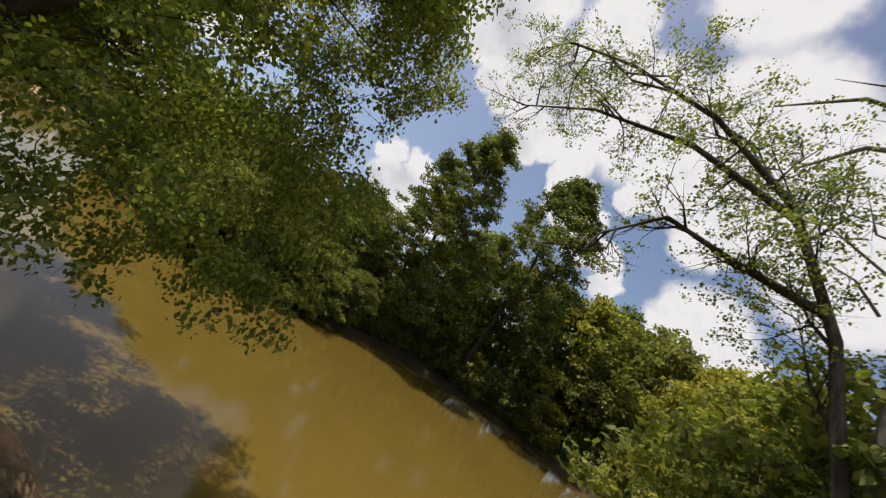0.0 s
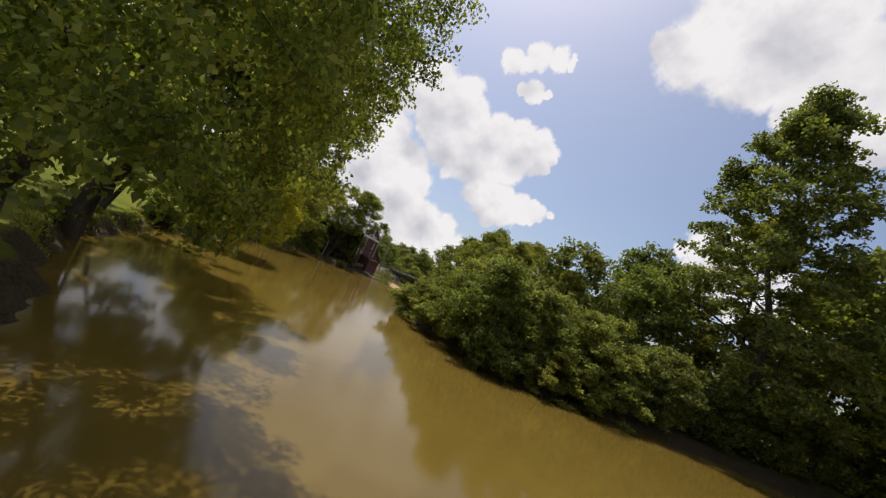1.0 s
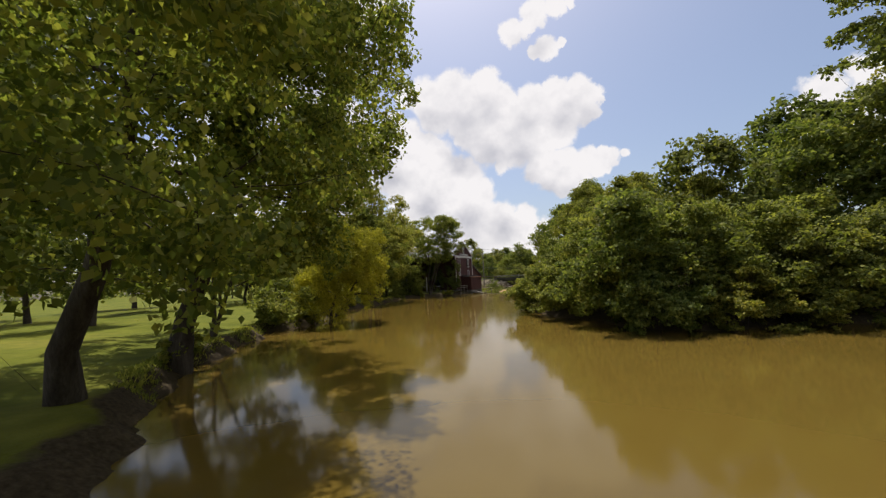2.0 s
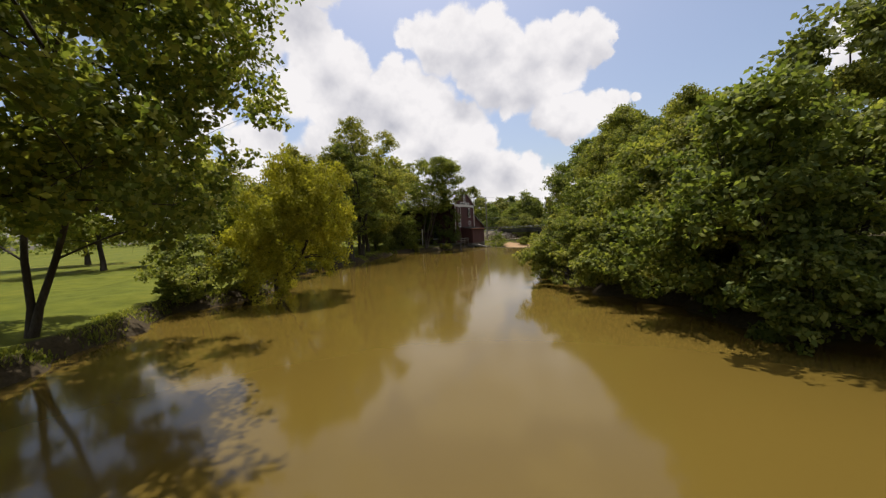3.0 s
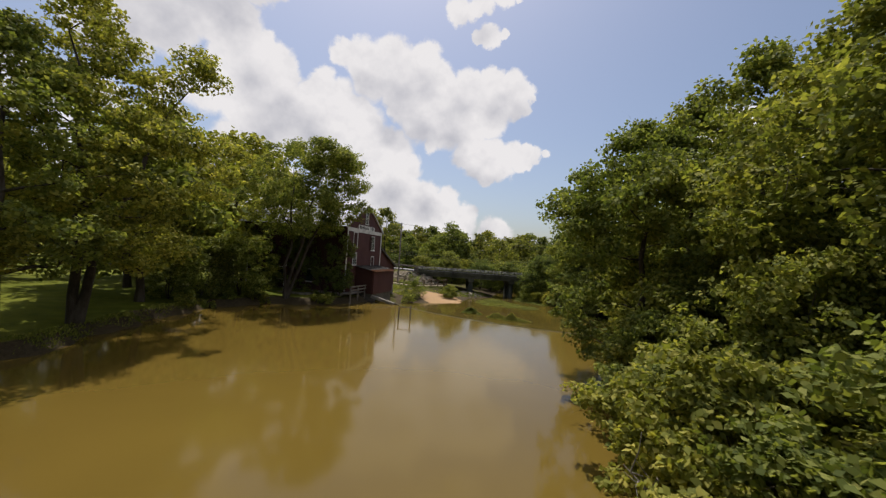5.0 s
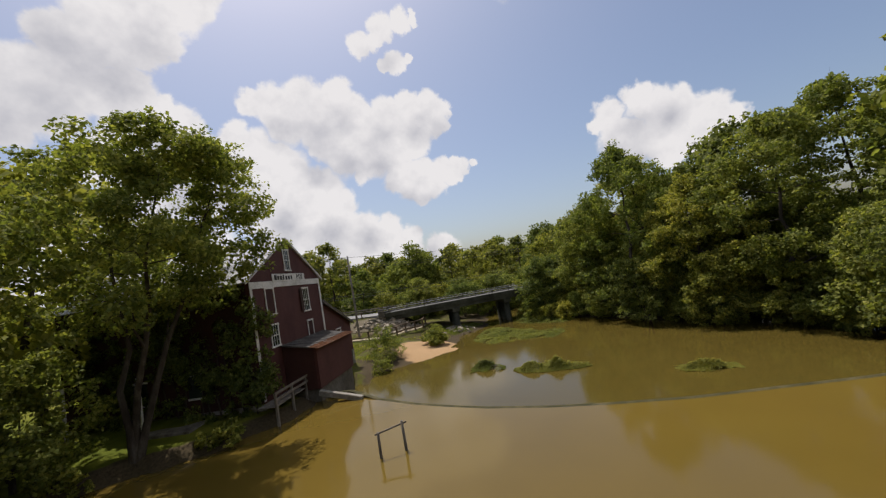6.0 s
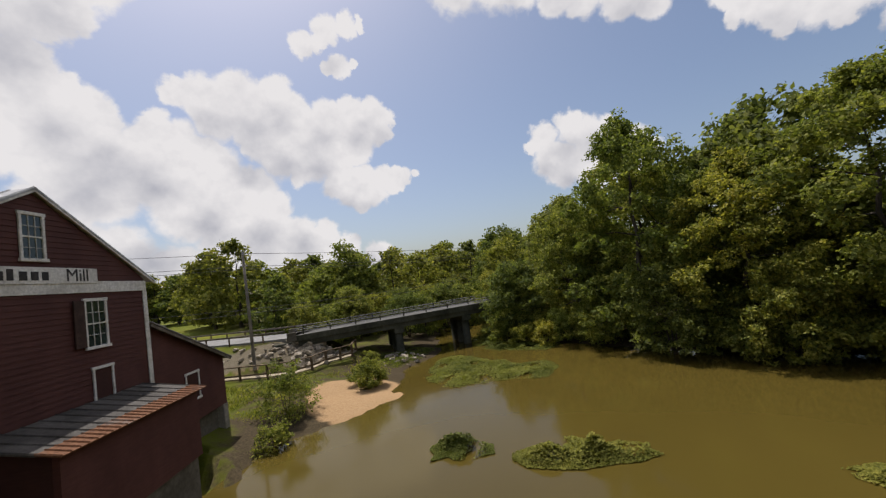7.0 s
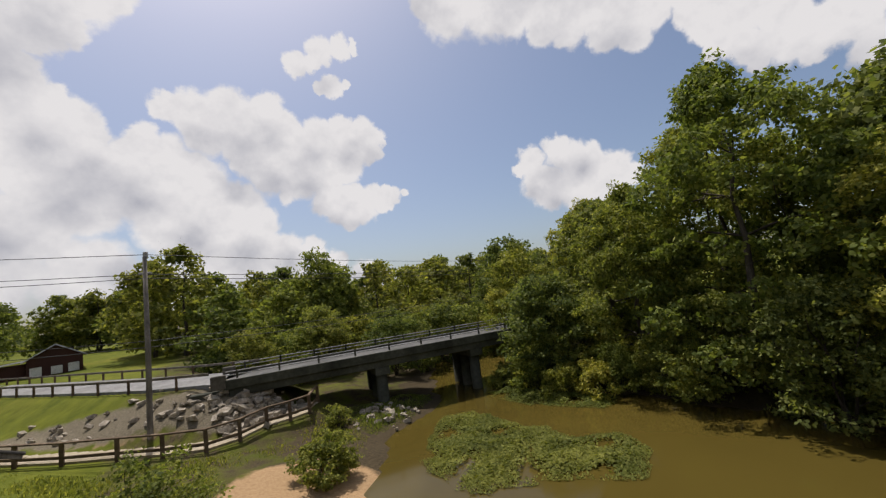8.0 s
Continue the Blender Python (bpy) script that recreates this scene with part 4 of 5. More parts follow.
def make_vines():
    """Creeper that covers the mill's side wall and its corner."""
    gen = np.random.default_rng(31)
    vine = thing("wall_vine", tuple(local(0, 0, 0)), label="thick dark creeper covering the mill side wall", category="vine")
    rows = []
    for k in range(150):
        x, z = gen.uniform(-0.1, 10.5), gen.uniform(0.4, 6.9)
        rows.append(local(x, gen.uniform(-0.75, -0.1) * (1 if z < 5.0 else 0.5), z))
    for k in range(14):
        rows.append(local(-0.18, gen.uniform(-0.1, 0.35 + 0.5 * (k % 3 == 0)), gen.uniform(0.9, 6.0)))
    base = Vector(local(0, 0, 0))
    mids = [tuple(r - base) for r in rows]
    rads = [(r, r, r * 1.1) for r in gen.uniform(0.25, 0.6, len(mids))]
    part("foliage", leaves("foliage", mids, rads, 30000, 0.14, gen, 0.4), LEAF_DARK, vine)
    bm = bmesh.new()
    for k in range(9):
        x = 0.3 + k * 0.65
        pts = [local(x + gen.normal(0, 0.15), -0.14, z) - base for z in (0.3, 2.0, 3.6, 5.2)]
        add_tube(bm, pts, (0.05, 0.04, 0.03, 0.015), 5)
    part("stem", bm, BARK, vine)


make_vines()


def make_walkway():
    """Plank landing with a rail beside the shed."""
    deck = thing("plank_landing", tuple(local(-0.7, 0.6, 0.7)), label="grey weathered plank landing with rail above the water", category="landing")
    deck.matrix_basis = MILL @ pose(-0.66, 0.3, 0.95)
    for k in range(8):
        part("plank", box((-0.5, -1.2 + k * 0.4, -0.05), (0.5, -0.82 + k * 0.4, 0.0), 0.008), WOOD_GREY, deck)
    for y in (-1.2, 0.3, 1.75):
        part("post", box((-0.57, y, -2.2), (-0.45, y + 0.12, 0.62), 0.01), WOOD_GREY, deck)
    for z in (0.25, 0.55):
        part("rail", box((-0.63, -1.3, z), (-0.575, 1.9, z + 0.13), 0.01), WOOD_GREY, deck)


make_walkway()


# ---- posts standing in the pond ----
def make_marker():
    ob = thing("pond_marker", (6.7, 57.1, 0), label="two dark posts with a cross bar standing in the pond", category="post")
    for x in (-0.45, 0.45):
        bm = bmesh.new()
        add_tube(bm, [(x, 0, -1), (x * 0.98, 0.02, 0.3), (x * 0.96, 0.03, 1.0 if x > 0 else 0.85)], (0.05, 0.05, 0.045), 8)
        part("post", bm, WOOD_GREY, ob)
    part("cross_bar", beam((-0.55, 0.06, 0.78), (0.6, 0.06, 0.92), 0.03, 0.05), WOOD_GREY, ob)


make_marker()


# ---- road, bridge, rails ----
DECK = 2.5


def ribbon(line, half, z, thick):
    bm = bmesh.new()
    rows = []
    for i, p in enumerate(line):
        a, b = Vector(line[max(i - 1, 0)]), Vector(line[min(i + 1, len(line) - 1)])
        d = (b - a).normalized()
        o = Vector((d.y, -d.x)) * half
        rows.append([bm.verts.new(v) for v in ((p[0] - o.x, p[1] - o.y, z), (p[0] + o.x, p[1] + o.y, z), (p[0] + o.x, p[1] + o.y, z - thick), (p[0] - o.x, p[1] - o.y, z - thick))])
    for a, b in zip(rows, rows[1:]):
        for k in range(4):
            bm.faces.new((a[k], a[(k + 1) % 4], b[(k + 1) % 4], b[k]))
    for r in (rows[0], rows[-1]):
        bm.faces.new(r)
    bmesh.ops.recalc_face_normals(bm, faces=bm.faces[:])
    return bm


tagged(part("road", ribbon([(p[0], p[1]) for p in ROAD], 1.9, DECK, 0.5), ASPHALT), "pale asphalt country road on a grassed embankment", "road", kind="structure")


def guard_rail(line, side, z, name="guard_rail"):
    rail = thing(name, (line[0][0], line[0][1], z), label="weathered brown guard rail on short wooden posts beside the road", category="guard rail", group="road guard rails")
    base = Vector((line[0][0], line[0][1], z))
    pts = []
    for i, p in enumerate(line):
        a, b = Vector(line[max(i - 1, 0)]), Vector(line[min(i + 1, len(line) - 1)])
        d = (b - a).normalized()
        pts.append(Vector((p[0] + d.y * side, p[1] - d.x * side, z)))
    for a, b in zip(pts, pts[1:]):
        bm = beam(a + Vector((0, 0, 0.55)) - base, b + Vector((0, 0, 0.55)) - base, 0.06, 0.15, 0.02)
        part("rail_beam", bm, WORN_RAIL, rail)
        n = max(1, int((b - a).length / 2.2))
        for k in range(n):
            q = a.lerp(b, (k + 0.5) / n) - base
            part("post", box((q.x - 0.06, q.y - 0.06, q.z - 0.5), (q.x + 0.06, q.y + 0.06, q.z + 0.62), 0.01), WOOD_BROWN, rail)


near_road = [(p[0], p[1]) for p in ROAD[2:]]
guard_rail(near_road, 1.95, DECK)
guard_rail(near_road, -1.95, DECK)


def make_bridge():
    a, b = BRIDGE_A, BRIDGE_B
    d = (b - a).normalized()
    turn = math.degrees(math.atan2(d.y, d.x))
    br = thing("road_bridge", (a.x, a.y, DECK), turn, label="low concrete beam road bridge with pipe railings over the river", category="bridge", kind="structure")
    L = (b - a).length + 14
    part("deck", box((-0.6, -1.95, -0.33), (L, 1.95, 0.0), 0.03), ROAD_DECK, br, "worn grey road deck")
    # girders, kerbs and piers carry the under-bridge shade as dark colour
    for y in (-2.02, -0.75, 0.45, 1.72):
        part("girder", box((-0.2, y, -0.78), (L, y + 0.3, -0.35), 0.02), SHADED_BEAM, br, "concrete girder with shade painted into its dark colour")
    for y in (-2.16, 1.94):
        part("kerb", box((-0.4, y, -0.36), (L, y + 0.22, 0.12), 0.02), SHADED_BEAM, br)
        k = 0.2
        while k < L:
            part("rail_post", box((k, y + 0.05, 0.16), (k + 0.10, y + 0.15, 0.58), 0.01), SHADED_BEAM, br)
            k += 2.1
        for z in (0.34, 0.53):
            part("rail", box((-0.3, y + 0.06, z), (L, y + 0.13, z + 0.05), 0.01), STEEL, br)
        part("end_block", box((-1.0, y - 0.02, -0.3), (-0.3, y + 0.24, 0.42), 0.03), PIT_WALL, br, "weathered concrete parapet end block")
    part("abutment", box((-2.0, -2.05, -3.4), (-0.62, 2.05, -0.36), 0.03), SHADED_BEAM, br)
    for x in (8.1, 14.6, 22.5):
        part("pier_cap", box((x - 0.45, -2.05, -1.25), (x + 0.45, 2.05, -0.79), 0.03), SHADED_BEAM, br)
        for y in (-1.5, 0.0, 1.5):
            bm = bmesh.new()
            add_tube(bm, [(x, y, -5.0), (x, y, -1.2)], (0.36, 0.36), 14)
            part("pier_column", bm, SHADED_BEAM, br)


make_bridge()



def make_fence():
    fence = thing("post_and_rail_fence", (FENCE[0][0], FENCE[0][1], ground_z(*FENCE[0])), label="low brown wooden post and rail fence along a sandy path", category="fence")
    base = Vector(fence.location)
    tops = []
    for x, y in FENCE:
        z = path_z(y)
        part("post", box((x - 0.08 - base.x, y - 0.08 - base.y, z - 0.4 - base.z), (x + 0.08 - base.x, y + 0.08 - base.y, z + 0.95 - base.z), 0.012), WOOD_BROWN, fence)
        tops.append(Vector((x, y, z)) - base)
    for a, b in zip(tops, tops[1:]):
        part("top_rail", beam(a + Vector((0, 0, 0.92)), b + Vector((0, 0, 0.92)), 0.16, 0.07, 0.01), WOOD_BROWN, fence)
        part("low_rail", beam(a + Vector((0, 0, 0.3)), b + Vector((0, 0, 0.3)), 0.06, 0.13, 0.01), WOOD_BROWN, fence)


make_fence()


def stone_mesh(seed):
    """A broken slab: a block with its corners knocked about."""
    gen = np.random.default_rng(seed)
    bm = bmesh.new()
    bmesh.ops.create_cube(bm, size=0.9)
    bmesh.ops.bevel(bm, geom=bm.edges[:4], offset=0.22, segments=1, affect="EDGES")
    for v in bm.verts:
        v.co = Vector((v.co.x * 1.15, v.co.y * 0.85, v.co.z * 0.5)) + Vector(gen.uniform(-0.13, 0.13, 3))
    data = bpy.data.meshes.new("stone")
    bm.to_mesh(data)
    bm.free()
    data.materials.append(STONE)
    return data


def strew(name, label, places, seed):
    """Loose stones, each a part of its pile."""
    gen = np.random.default_rng(seed)
    shapes = [stone_mesh(seed * 10 + s) for s in range(6)]
    x0, y0 = places[0][0], places[0][1]
    pile = thing(name, (x0, y0, ground_z(x0, y0)), label=label, category="rocks")
    for k, (x, y, s) in enumerate(places):
        ob = new("stone", shapes[k % 6])
        ob.parent = pile
        ob.matrix_basis = Matrix.Translation(Vector((x, y, max(ground_z(x, y), LOW_Z) + 0.24 * s)) - Vector(pile.location)) @ pose(0, 0, 0, gen.uniform(-30, 30), gen.uniform(-30, 30), gen.uniform(0, 360)) @ Matrix.Diagonal((s, s * gen.uniform(0.6, 1.0), s, 1))


def make_riprap():
    gen = np.random.default_rng(5)
    line = [Vector(p) for p in ((11.6, 87.0), (9.4, 88.2), (7.0, 89.8), (4.4, 91.7), (1.6, 94.0))]
    big, small = [], []
    for k in range(185):
        big.append((13.4 + gen.normal(0, 1.05), 86.8 + gen.normal(0, 0.7), gen.uniform(0.16, 0.42) + 0.45 * gen.uniform(0, 1) ** 4))
    for k in range(60):
        f = gen.uniform(0, 1) ** 1.3 * (len(line) - 1.001)
        p = line[int(f)].lerp(line[int(f) + 1], f % 1)
        big.append((p.x + gen.normal(0, 0.5), p.y + gen.normal(0, 0.6), gen.uniform(0.12, 0.42)))
    for k in range(60):
        small.append((gen.normal(19.8, 1.0), gen.normal(84.6, 1.0), gen.uniform(0.12, 0.48)))
    strew("riprap_bank", "pale angular limestone riprap on the road embankment", big, 3)
    strew("river_rocks", "scattered flat brown stones on the river edge", small, 4)


make_riprap()


def make_path():
    """Pale footpath inside the fence."""
    bm = bmesh.new()
    rows = []
    for i, (x, y) in enumerate(FENCE):
        a, c = Vector(FENCE[max(i - 1, 0)]), Vector(FENCE[min(i + 1, len(FENCE) - 1)])
        d = (c - a).normalized()
        o = Vector((-d.y, d.x))
        near, far = (x + o.x * 0.15, y + o.y * 0.15), (x + o.x * 1.35, y + o.y * 1.35)
        top = path_z(y) + 0.06
        rows.append([bm.verts.new(v) for v in ((*near, top), (*far, top), (*far, top - 1.1), (*near, top - 1.1))])
    for a, c in zip(rows, rows[1:]):
        for k in range(4):
            bm.faces.new((a[k], a[(k + 1) % 4], c[(k + 1) % 4], c[k]))
    bm.faces.new(rows[0])
    bm.faces.new(rows[-1])
    bmesh.ops.recalc_face_normals(bm, faces=bm.faces[:])
    tagged(part("footpath", bm, PATH_GREY), "pale sandy concrete footpath behind the fence", "path", kind="structure")


make_path()


# ---- utility pole and cables ----
def make_pole():
    z = ground_z(9.1, 87.0)
    pole = thing("utility_pole", (9.1, 87.0, z), label="weathered wooden utility pole with a short top pin", category="utility pole")
    bm = bmesh.new()
    add_tube(bm, [(0, 0, -0.8), (0.03, 0.1, 4), (0.02, 0.2, 8.6)], (0.13, 0.115, 0.09), 12)
    part("shaft", bm, WOOD_GREY, pole)
    part("insulator", box((-0.05, 0.2, 8.55), (0.15, 0.32, 8.85), 0.02), STEEL, pole)
    part("bracket", box((-0.25, 0.18, 7.7), (0.3, 0.26, 7.8), 0.01), STEEL, pole)
    top = Vector((9.1, 87.0, z))
    for h, far_l, far_r, drop in ((8.7, (-55, 135, 21.0), (75, 118, 10.5), 0.8), (7.7, (-55, 135, 19.0), (75, 118, 9.6), 0.9), (7.5, (-55, 136, 18.6), (75, 118, 9.3), 1.1), (4.4, (-55, 134, 12.5), (75, 118, 6.6), 1.0), (4.1, (-55, 134, 11.7), (75, 118, 6.3), 1.2)):
        start = top + Vector((0.03, 0.2, h))
        cable = thing("overhead_cable", tuple(start), label="thin black overhead cable between poles", category="cable", group="overhead cables")
        for end in (far_l, far_r):
            end = Vector(end) - start
            bm = bmesh.new()
            add_tube(bm, [end * k + Vector((0, 0, -4 * drop * k * (1 - k))) for k in np.linspace(0, 1, 13)], [0.018] * 13, 5)
            part("span", bm, WIRE, cable)


make_pole()


def make_barn():
    z = ground_z(-3.2, 121.5)
    barn = thing("roadside_barn", (-3.4, 122.5, z), 14, label="small dark red barn with tin roof beyond the road", category="barn")
    w, e, r, d = 4.4, 1.9, 3.2, 6.5
    bm = swap_xy(boarded([(-w / 2, 0), (w / 2, 0), (w / 2, e), (0, r), (-w / 2, e)], 0, 0.15, 0.3))
    part("front_wall", bm, RED_DARK_AND_SHADED, barn)
    for s in (-1, 1):
        part("side_wall", boarded([(0, 0), (d, 0), (d, e), (0, e)], s * w / 2, 0.15, 0.4, face=s), RED_DARK_AND_SHADED, barn)
        part("roof_slope", roof_sheet((s * (w / 2 + 0.4), -0.4, e - 0.2), (s * (w / 2 + 0.4), d, e - 0.2), (0, d, r + 0.1), (0, -0.4, r + 0.1), 0.06, 10), TIN, barn)
    for x, h in ((-1.5, 0.95), (0.1, 0.85), (1.45, 0.95)):
        part("white_door", box((x - 0.45, -0.09, 0.1), (x + 0.45, -0.04, 0.1 + h), 0.01), WHITE, barn)
    part("side_shed", box((-w / 2 - 3.2, 1.5, 0), (-w / 2 - 0.1, d - 1, 1.5), 0.03), RED_DARK_AND_SHADED, barn)
    part("side_shed_roof", roof_sheet((-w / 2 - 3.6, 1.1, 1.5), (-w / 2 - 3.6, d - 0.6, 1.5), (-w / 2, d - 0.6, 1.88), (-w / 2, 1.1, 1.88), 0.05, 8), TIN, barn)


make_barn()


def make_far_fence():
    """Board fence behind the lawn, beside the mill."""
    fence = thing("lawn_fence", (-14, 84, ground_z(-14, 84)), label="grey board fence at the far edge of the lawn", category="fence")
    base = Vector(fence.location)
    line = [(-34, 80), (-28, 82), (-22, 83.5), (-16, 84), (-10, 83.5)]
    for a, b in zip(line, line[1:]):
        for k in range(3):
            x, y = a[0] + (b[0] - a[0]) * k / 3, a[1] + (b[1] - a[1]) * k / 3
            z = ground_z(x, y)
            part("post", box((x - 0.07 - base.x, y - 0.07 - base.y, z - 0.3 - base.z), (x + 0.07 - base.x, y + 0.07 - base.y, z + 1.15 - base.z)), WOOD_GREY, fence)
        za, zb = ground_z(*a), ground_z(*b)
        for h in (0.45, 1.0):
            part("rail", beam(Vector((*a, za + h)) - base, Vector((*b, zb + h)) - base, 0.04, 0.14), WOOD_GREY, fence)


make_far_fence()


# ---- trees and plants ----
SHRUB = [grow("bank_tree", 6.0, 3.2, 100 + k, (LEAF_MID, LEAF_MID, LEAF_DARK)[k], 15000, 0.19, trunk=0.12, base=0.03, stems=3, clumps=64, skirt=0.15, gap=1.0, label="broad-leaved bank tree overhanging the pond", category="tree", group="trees on the far bank") for k in range(3)]
TALL = [grow("broadleaf_tree", 11.0, 4.6, 200 + k, (LEAF_DARK, LEAF_MID, LEAF_LIGHT)[k], 9500, 0.31, trunk=0.22, base=0.12, clumps=60, gap=0.95, label="tall dense broadleaf tree on the wooded bank", category="tree", group="trees on the far bank") for k in range(3)]

RIVER = [grow("river_tree", 13.0, 5.2, 260 + k, (LEAF_MID, LEAF_MID)[k], 32000, 0.195, trunk=0.24, base=0.06, clumps=120, gap=0.64, shape=1.2, skirt=0.15, label="big full-crowned tree leaning over the river", category="tree", group="trees by the river") for k in range(2)]
BACK = [grow("bank_tree", 6.0, 3.2, 110 + k, (LEAF_MID, LEAF_DARK)[k], 6500, 0.25, trunk=0.12, base=0.03, stems=3, clumps=64, skirt=0.15, gap=1.0, label="bushy bank tree at the far water's edge", category="tree", group="trees on the far bank") for k in range(2)]
for ob in BACK:
    ob.matrix_basis = pose(64 + 7 * BACK.index(ob), 33, ground_z(66, 33))

def right_bank_rows():
    """Three rows of trees up the wooded bank."""
    gen = np.random.default_rng(12)
    line = [Vector(p) for p in RIGHT_BANK[::-1]]
    steps, at = [], 0.0
    for a, b in zip(line, line[1:]):
        n = max(1, int((b - a).length / 3.6))
        for k in range(n):
            d = (b - a).normalized()
            steps.append((a.lerp(b, k / n), Vector((-d.y, d.x))))
    for i, (p, out) in enumerate(steps):
        if p.x > 66:
            continue
        far = p.x > 34
        lower = 0.86 if i < 8 else 1.0
        for row, (off, lo, hi, kinds) in enumerate(((2.0, 0.66, 0.98, SHRUB), (6.6, 0.62, 0.86, TALL), (13.0, 0.82, 1.05, TALL))):
            if row == 2 and p.x < 15:
                lo, hi = 0.60, 0.76
            if (far and row == 0 and i % 2) or (row == 2 and i % 2) or (row == 2 and p.x < 17 and p.y < 18) or (row == 1 and i % 3 == 2):
                continue
            o = off + gen.uniform(-0.4, 0.9) + (0.9 if 20 < p.y < 40 and row == 0 else 0.0)
            q = p + out * o + Vector((gen.uniform(-0.5, 0.5), gen.uniform(-0.5, 0.5)))
            k = int(gen.integers(0, 3))
            if row == 1 and 16 < p.y < 42 and p.x < 14:
                yield RIVER[k % 2], q.x, q.y, gen.uniform(0, 360), gen.uniform(0.54, 0.64) * (0.82 if p.y < 22 else 1.0), 1.0
                continue
            if row == 0 and p.x > 22:
                kinds = BACK + BACK[:1]
            yield kinds[k], q.x, q.y, gen.uniform(0, 360), gen.uniform(lo, hi) * lower * (0.70 if row == 1 and p.x < 13 and p.y < 16 else 1.0) * (1.55 if p.x > 30 and row else 1.15 if p.x > 19 and p.y < 16 and row else 1.0), gen.uniform(0.92, 1.1)


for kind, x, y, turn, s, tall in right_bank_rows():
    place_tree(kind, x, y, max(0.0, ground_z(x, y)) - 0.05, turn, s, tall)

# the wooded bank below the dam
for k, (x, y, s, kind) in enumerate(((33.6, 65.2, 0.82, RIVER[0]), (35.6, 60.0, 1.0, RIVER[1]), (33.4, 71.4, 1.06, RIVER[0]), (37.0, 66.0, 1.1, TALL[0]), (40.0, 58.0, 1.05, RIVER[1]), (38.0, 74.0, 1.0, RIVER[1]), (35.0, 54.5, 1.0, SHRUB[2]), (31.5, 53.0, 0.95, SHRUB[0]), (33.0, 77.0, 0.75, RIVER[0]), (36.0, 81.0, 0.95, TALL[0]), (31.2, 82.0, 0.75, SHRUB[1]), (33.0, 86.4, 0.95, SHRUB[0]), (31.0, 82.6, 1.05, SHRUB[2]), (32.2, 79.0, 0.55, SHRUB[0]), (30.9, 77.4, 0.36, SHRUB[1]), (31.8, 75.6, 0.42, SHRUB[0]), (31.0, 68.5, 0.8, SHRUB[2]), (32.0, 63.0, 0.75, SHRUB[0]), (32.0, 73.5, 0.75, SHRUB[1]), (42.5, 66.0, 1.25, TALL[0]), (43.5, 77.0, 1.05, TALL[0]), (41.0, 84.5, 1.0, TALL[1]), (47.5, 56.0, 1.2, TALL[1]), (29.0, 51.2, 0.85, SHRUB[2]), (41.0, 50.5, 0.95, TALL[1]), (34.5, 47.0, 0.8, TALL[0]), (44.0, 71.5, 1.0, SHRUB[0]), (44.5, 61.0, 1.0, SHRUB[1]), (41.0, 69.5, 0.9, SHRUB[2]), (40.5, 62.0, 0.9, SHRUB[0]), (42.5, 98.0, 1.0, TALL[1]), (47.0, 104.0, 1.1, TALL[0]), (38.5, 96.0, 0.9, SHRUB[1]), (20.0, 99.0, 0.9, SHRUB[1]), (22.0, 105.5, 1.0, TALL[1]))):
    place_tree(kind, x, y, max(LOW_Z, ground_z(x, y)) - 0.05, 47 * k, s, 1.0 + 0.05 * (k % 3))

gen_bough = np.random.default_rng(23)
BOUGHS = [(gen_bough.uniform(3.0, 5.5), gen_bough.uniform(-1.0, 4.2), gen_bough.uniform(3.0, 7.0), gen_bough.uniform(0.6, 1.0)) for _ in range(15)]

# the large leaning tree by the lawn's edge
grow("shade_tree", 14.5, 6.7, 31, LEAF_SHADE, 115000, 0.145, trunk=0.37, base=0.25, lean=(4.0, 0.4), clumps=240, gap=0.44, skirt=0.06, droop=0.2, hang=BOUGHS, label="large dark-trunked shade tree leaning over the pond", category="tree").matrix_basis = pose(-9.45, 9.4, ground_z(-9.45, 9.4))
grow("young_tree", 10.5, 4.8, 32, LEAF_MID, 22000, 0.19, trunk=0.17, base=0.26, lean=(2.6, 0.6), stems=2, clumps=80, gap=0.6, label="twin-stemmed young tree on the lawn bank", category="tree").matrix_basis = pose(-11.9, 15.3, ground_z(-11.9, 15.3))
grow("willow_tree", 6.6, 2.9, 33, LEAF_WILLOW, 52000, 0.115, trunk=0.2, base=0.12, lean=(2.9, -1.0), stems=2, clumps=80, droop=0.9, skirt=0.3, gap=0.85, label="yellow-green willow drooping over the pond edge", category="tree").matrix_basis = pose(-8.7, 24.3, ground_z(-9.6, 24.3))
grow("bank_shrub", 2.6, 2.2, 34, LEAF_MID, 6000, 0.16, trunk=0.06, base=0.05, stems=3, clumps=30, label="leafy green shrub at the water's edge", category="shrub").matrix_basis = pose(-11.3, 22.4, ground_z(-11.3, 22.4))
grow("pale_tree", 9.6, 3.6, 35, LEAF_LIGHT, 30000, 0.14, trunk=0.15, base=0.05, clumps=76, skirt=0.2, gap=0.60, label="airy light green tree beside the willow", category="tree").matrix_basis = pose(-12.0, 35.8, ground_z(-12.0, 35.8))
grow("multi_stemmed_tree", 15.0, 6.0, 46, LEAF_MID, 52000, 0.17, trunk=0.34, base=0.18, lean=(1.4, 0.3), shape=1.0, stems=3, clumps=130, gap=0.56, label="three-stemmed tree leaning over the pond bank", category="tree").matrix_basis = pose(-9.9, 49.8, ground_z(-9.9, 49.8))
grow("pond_side_tree", 12.0, 4.8, 36, LEAF_MID, 26000, 0.17, trunk=0.27, base=0.24, lean=(-0.6, 0.6), shape=0.95, clumps=100, gap=0.58, label="single-trunked tree on the pond bank", category="tree").matrix_basis = pose(-9.9, 45.4, ground_z(-9.9, 45.4))
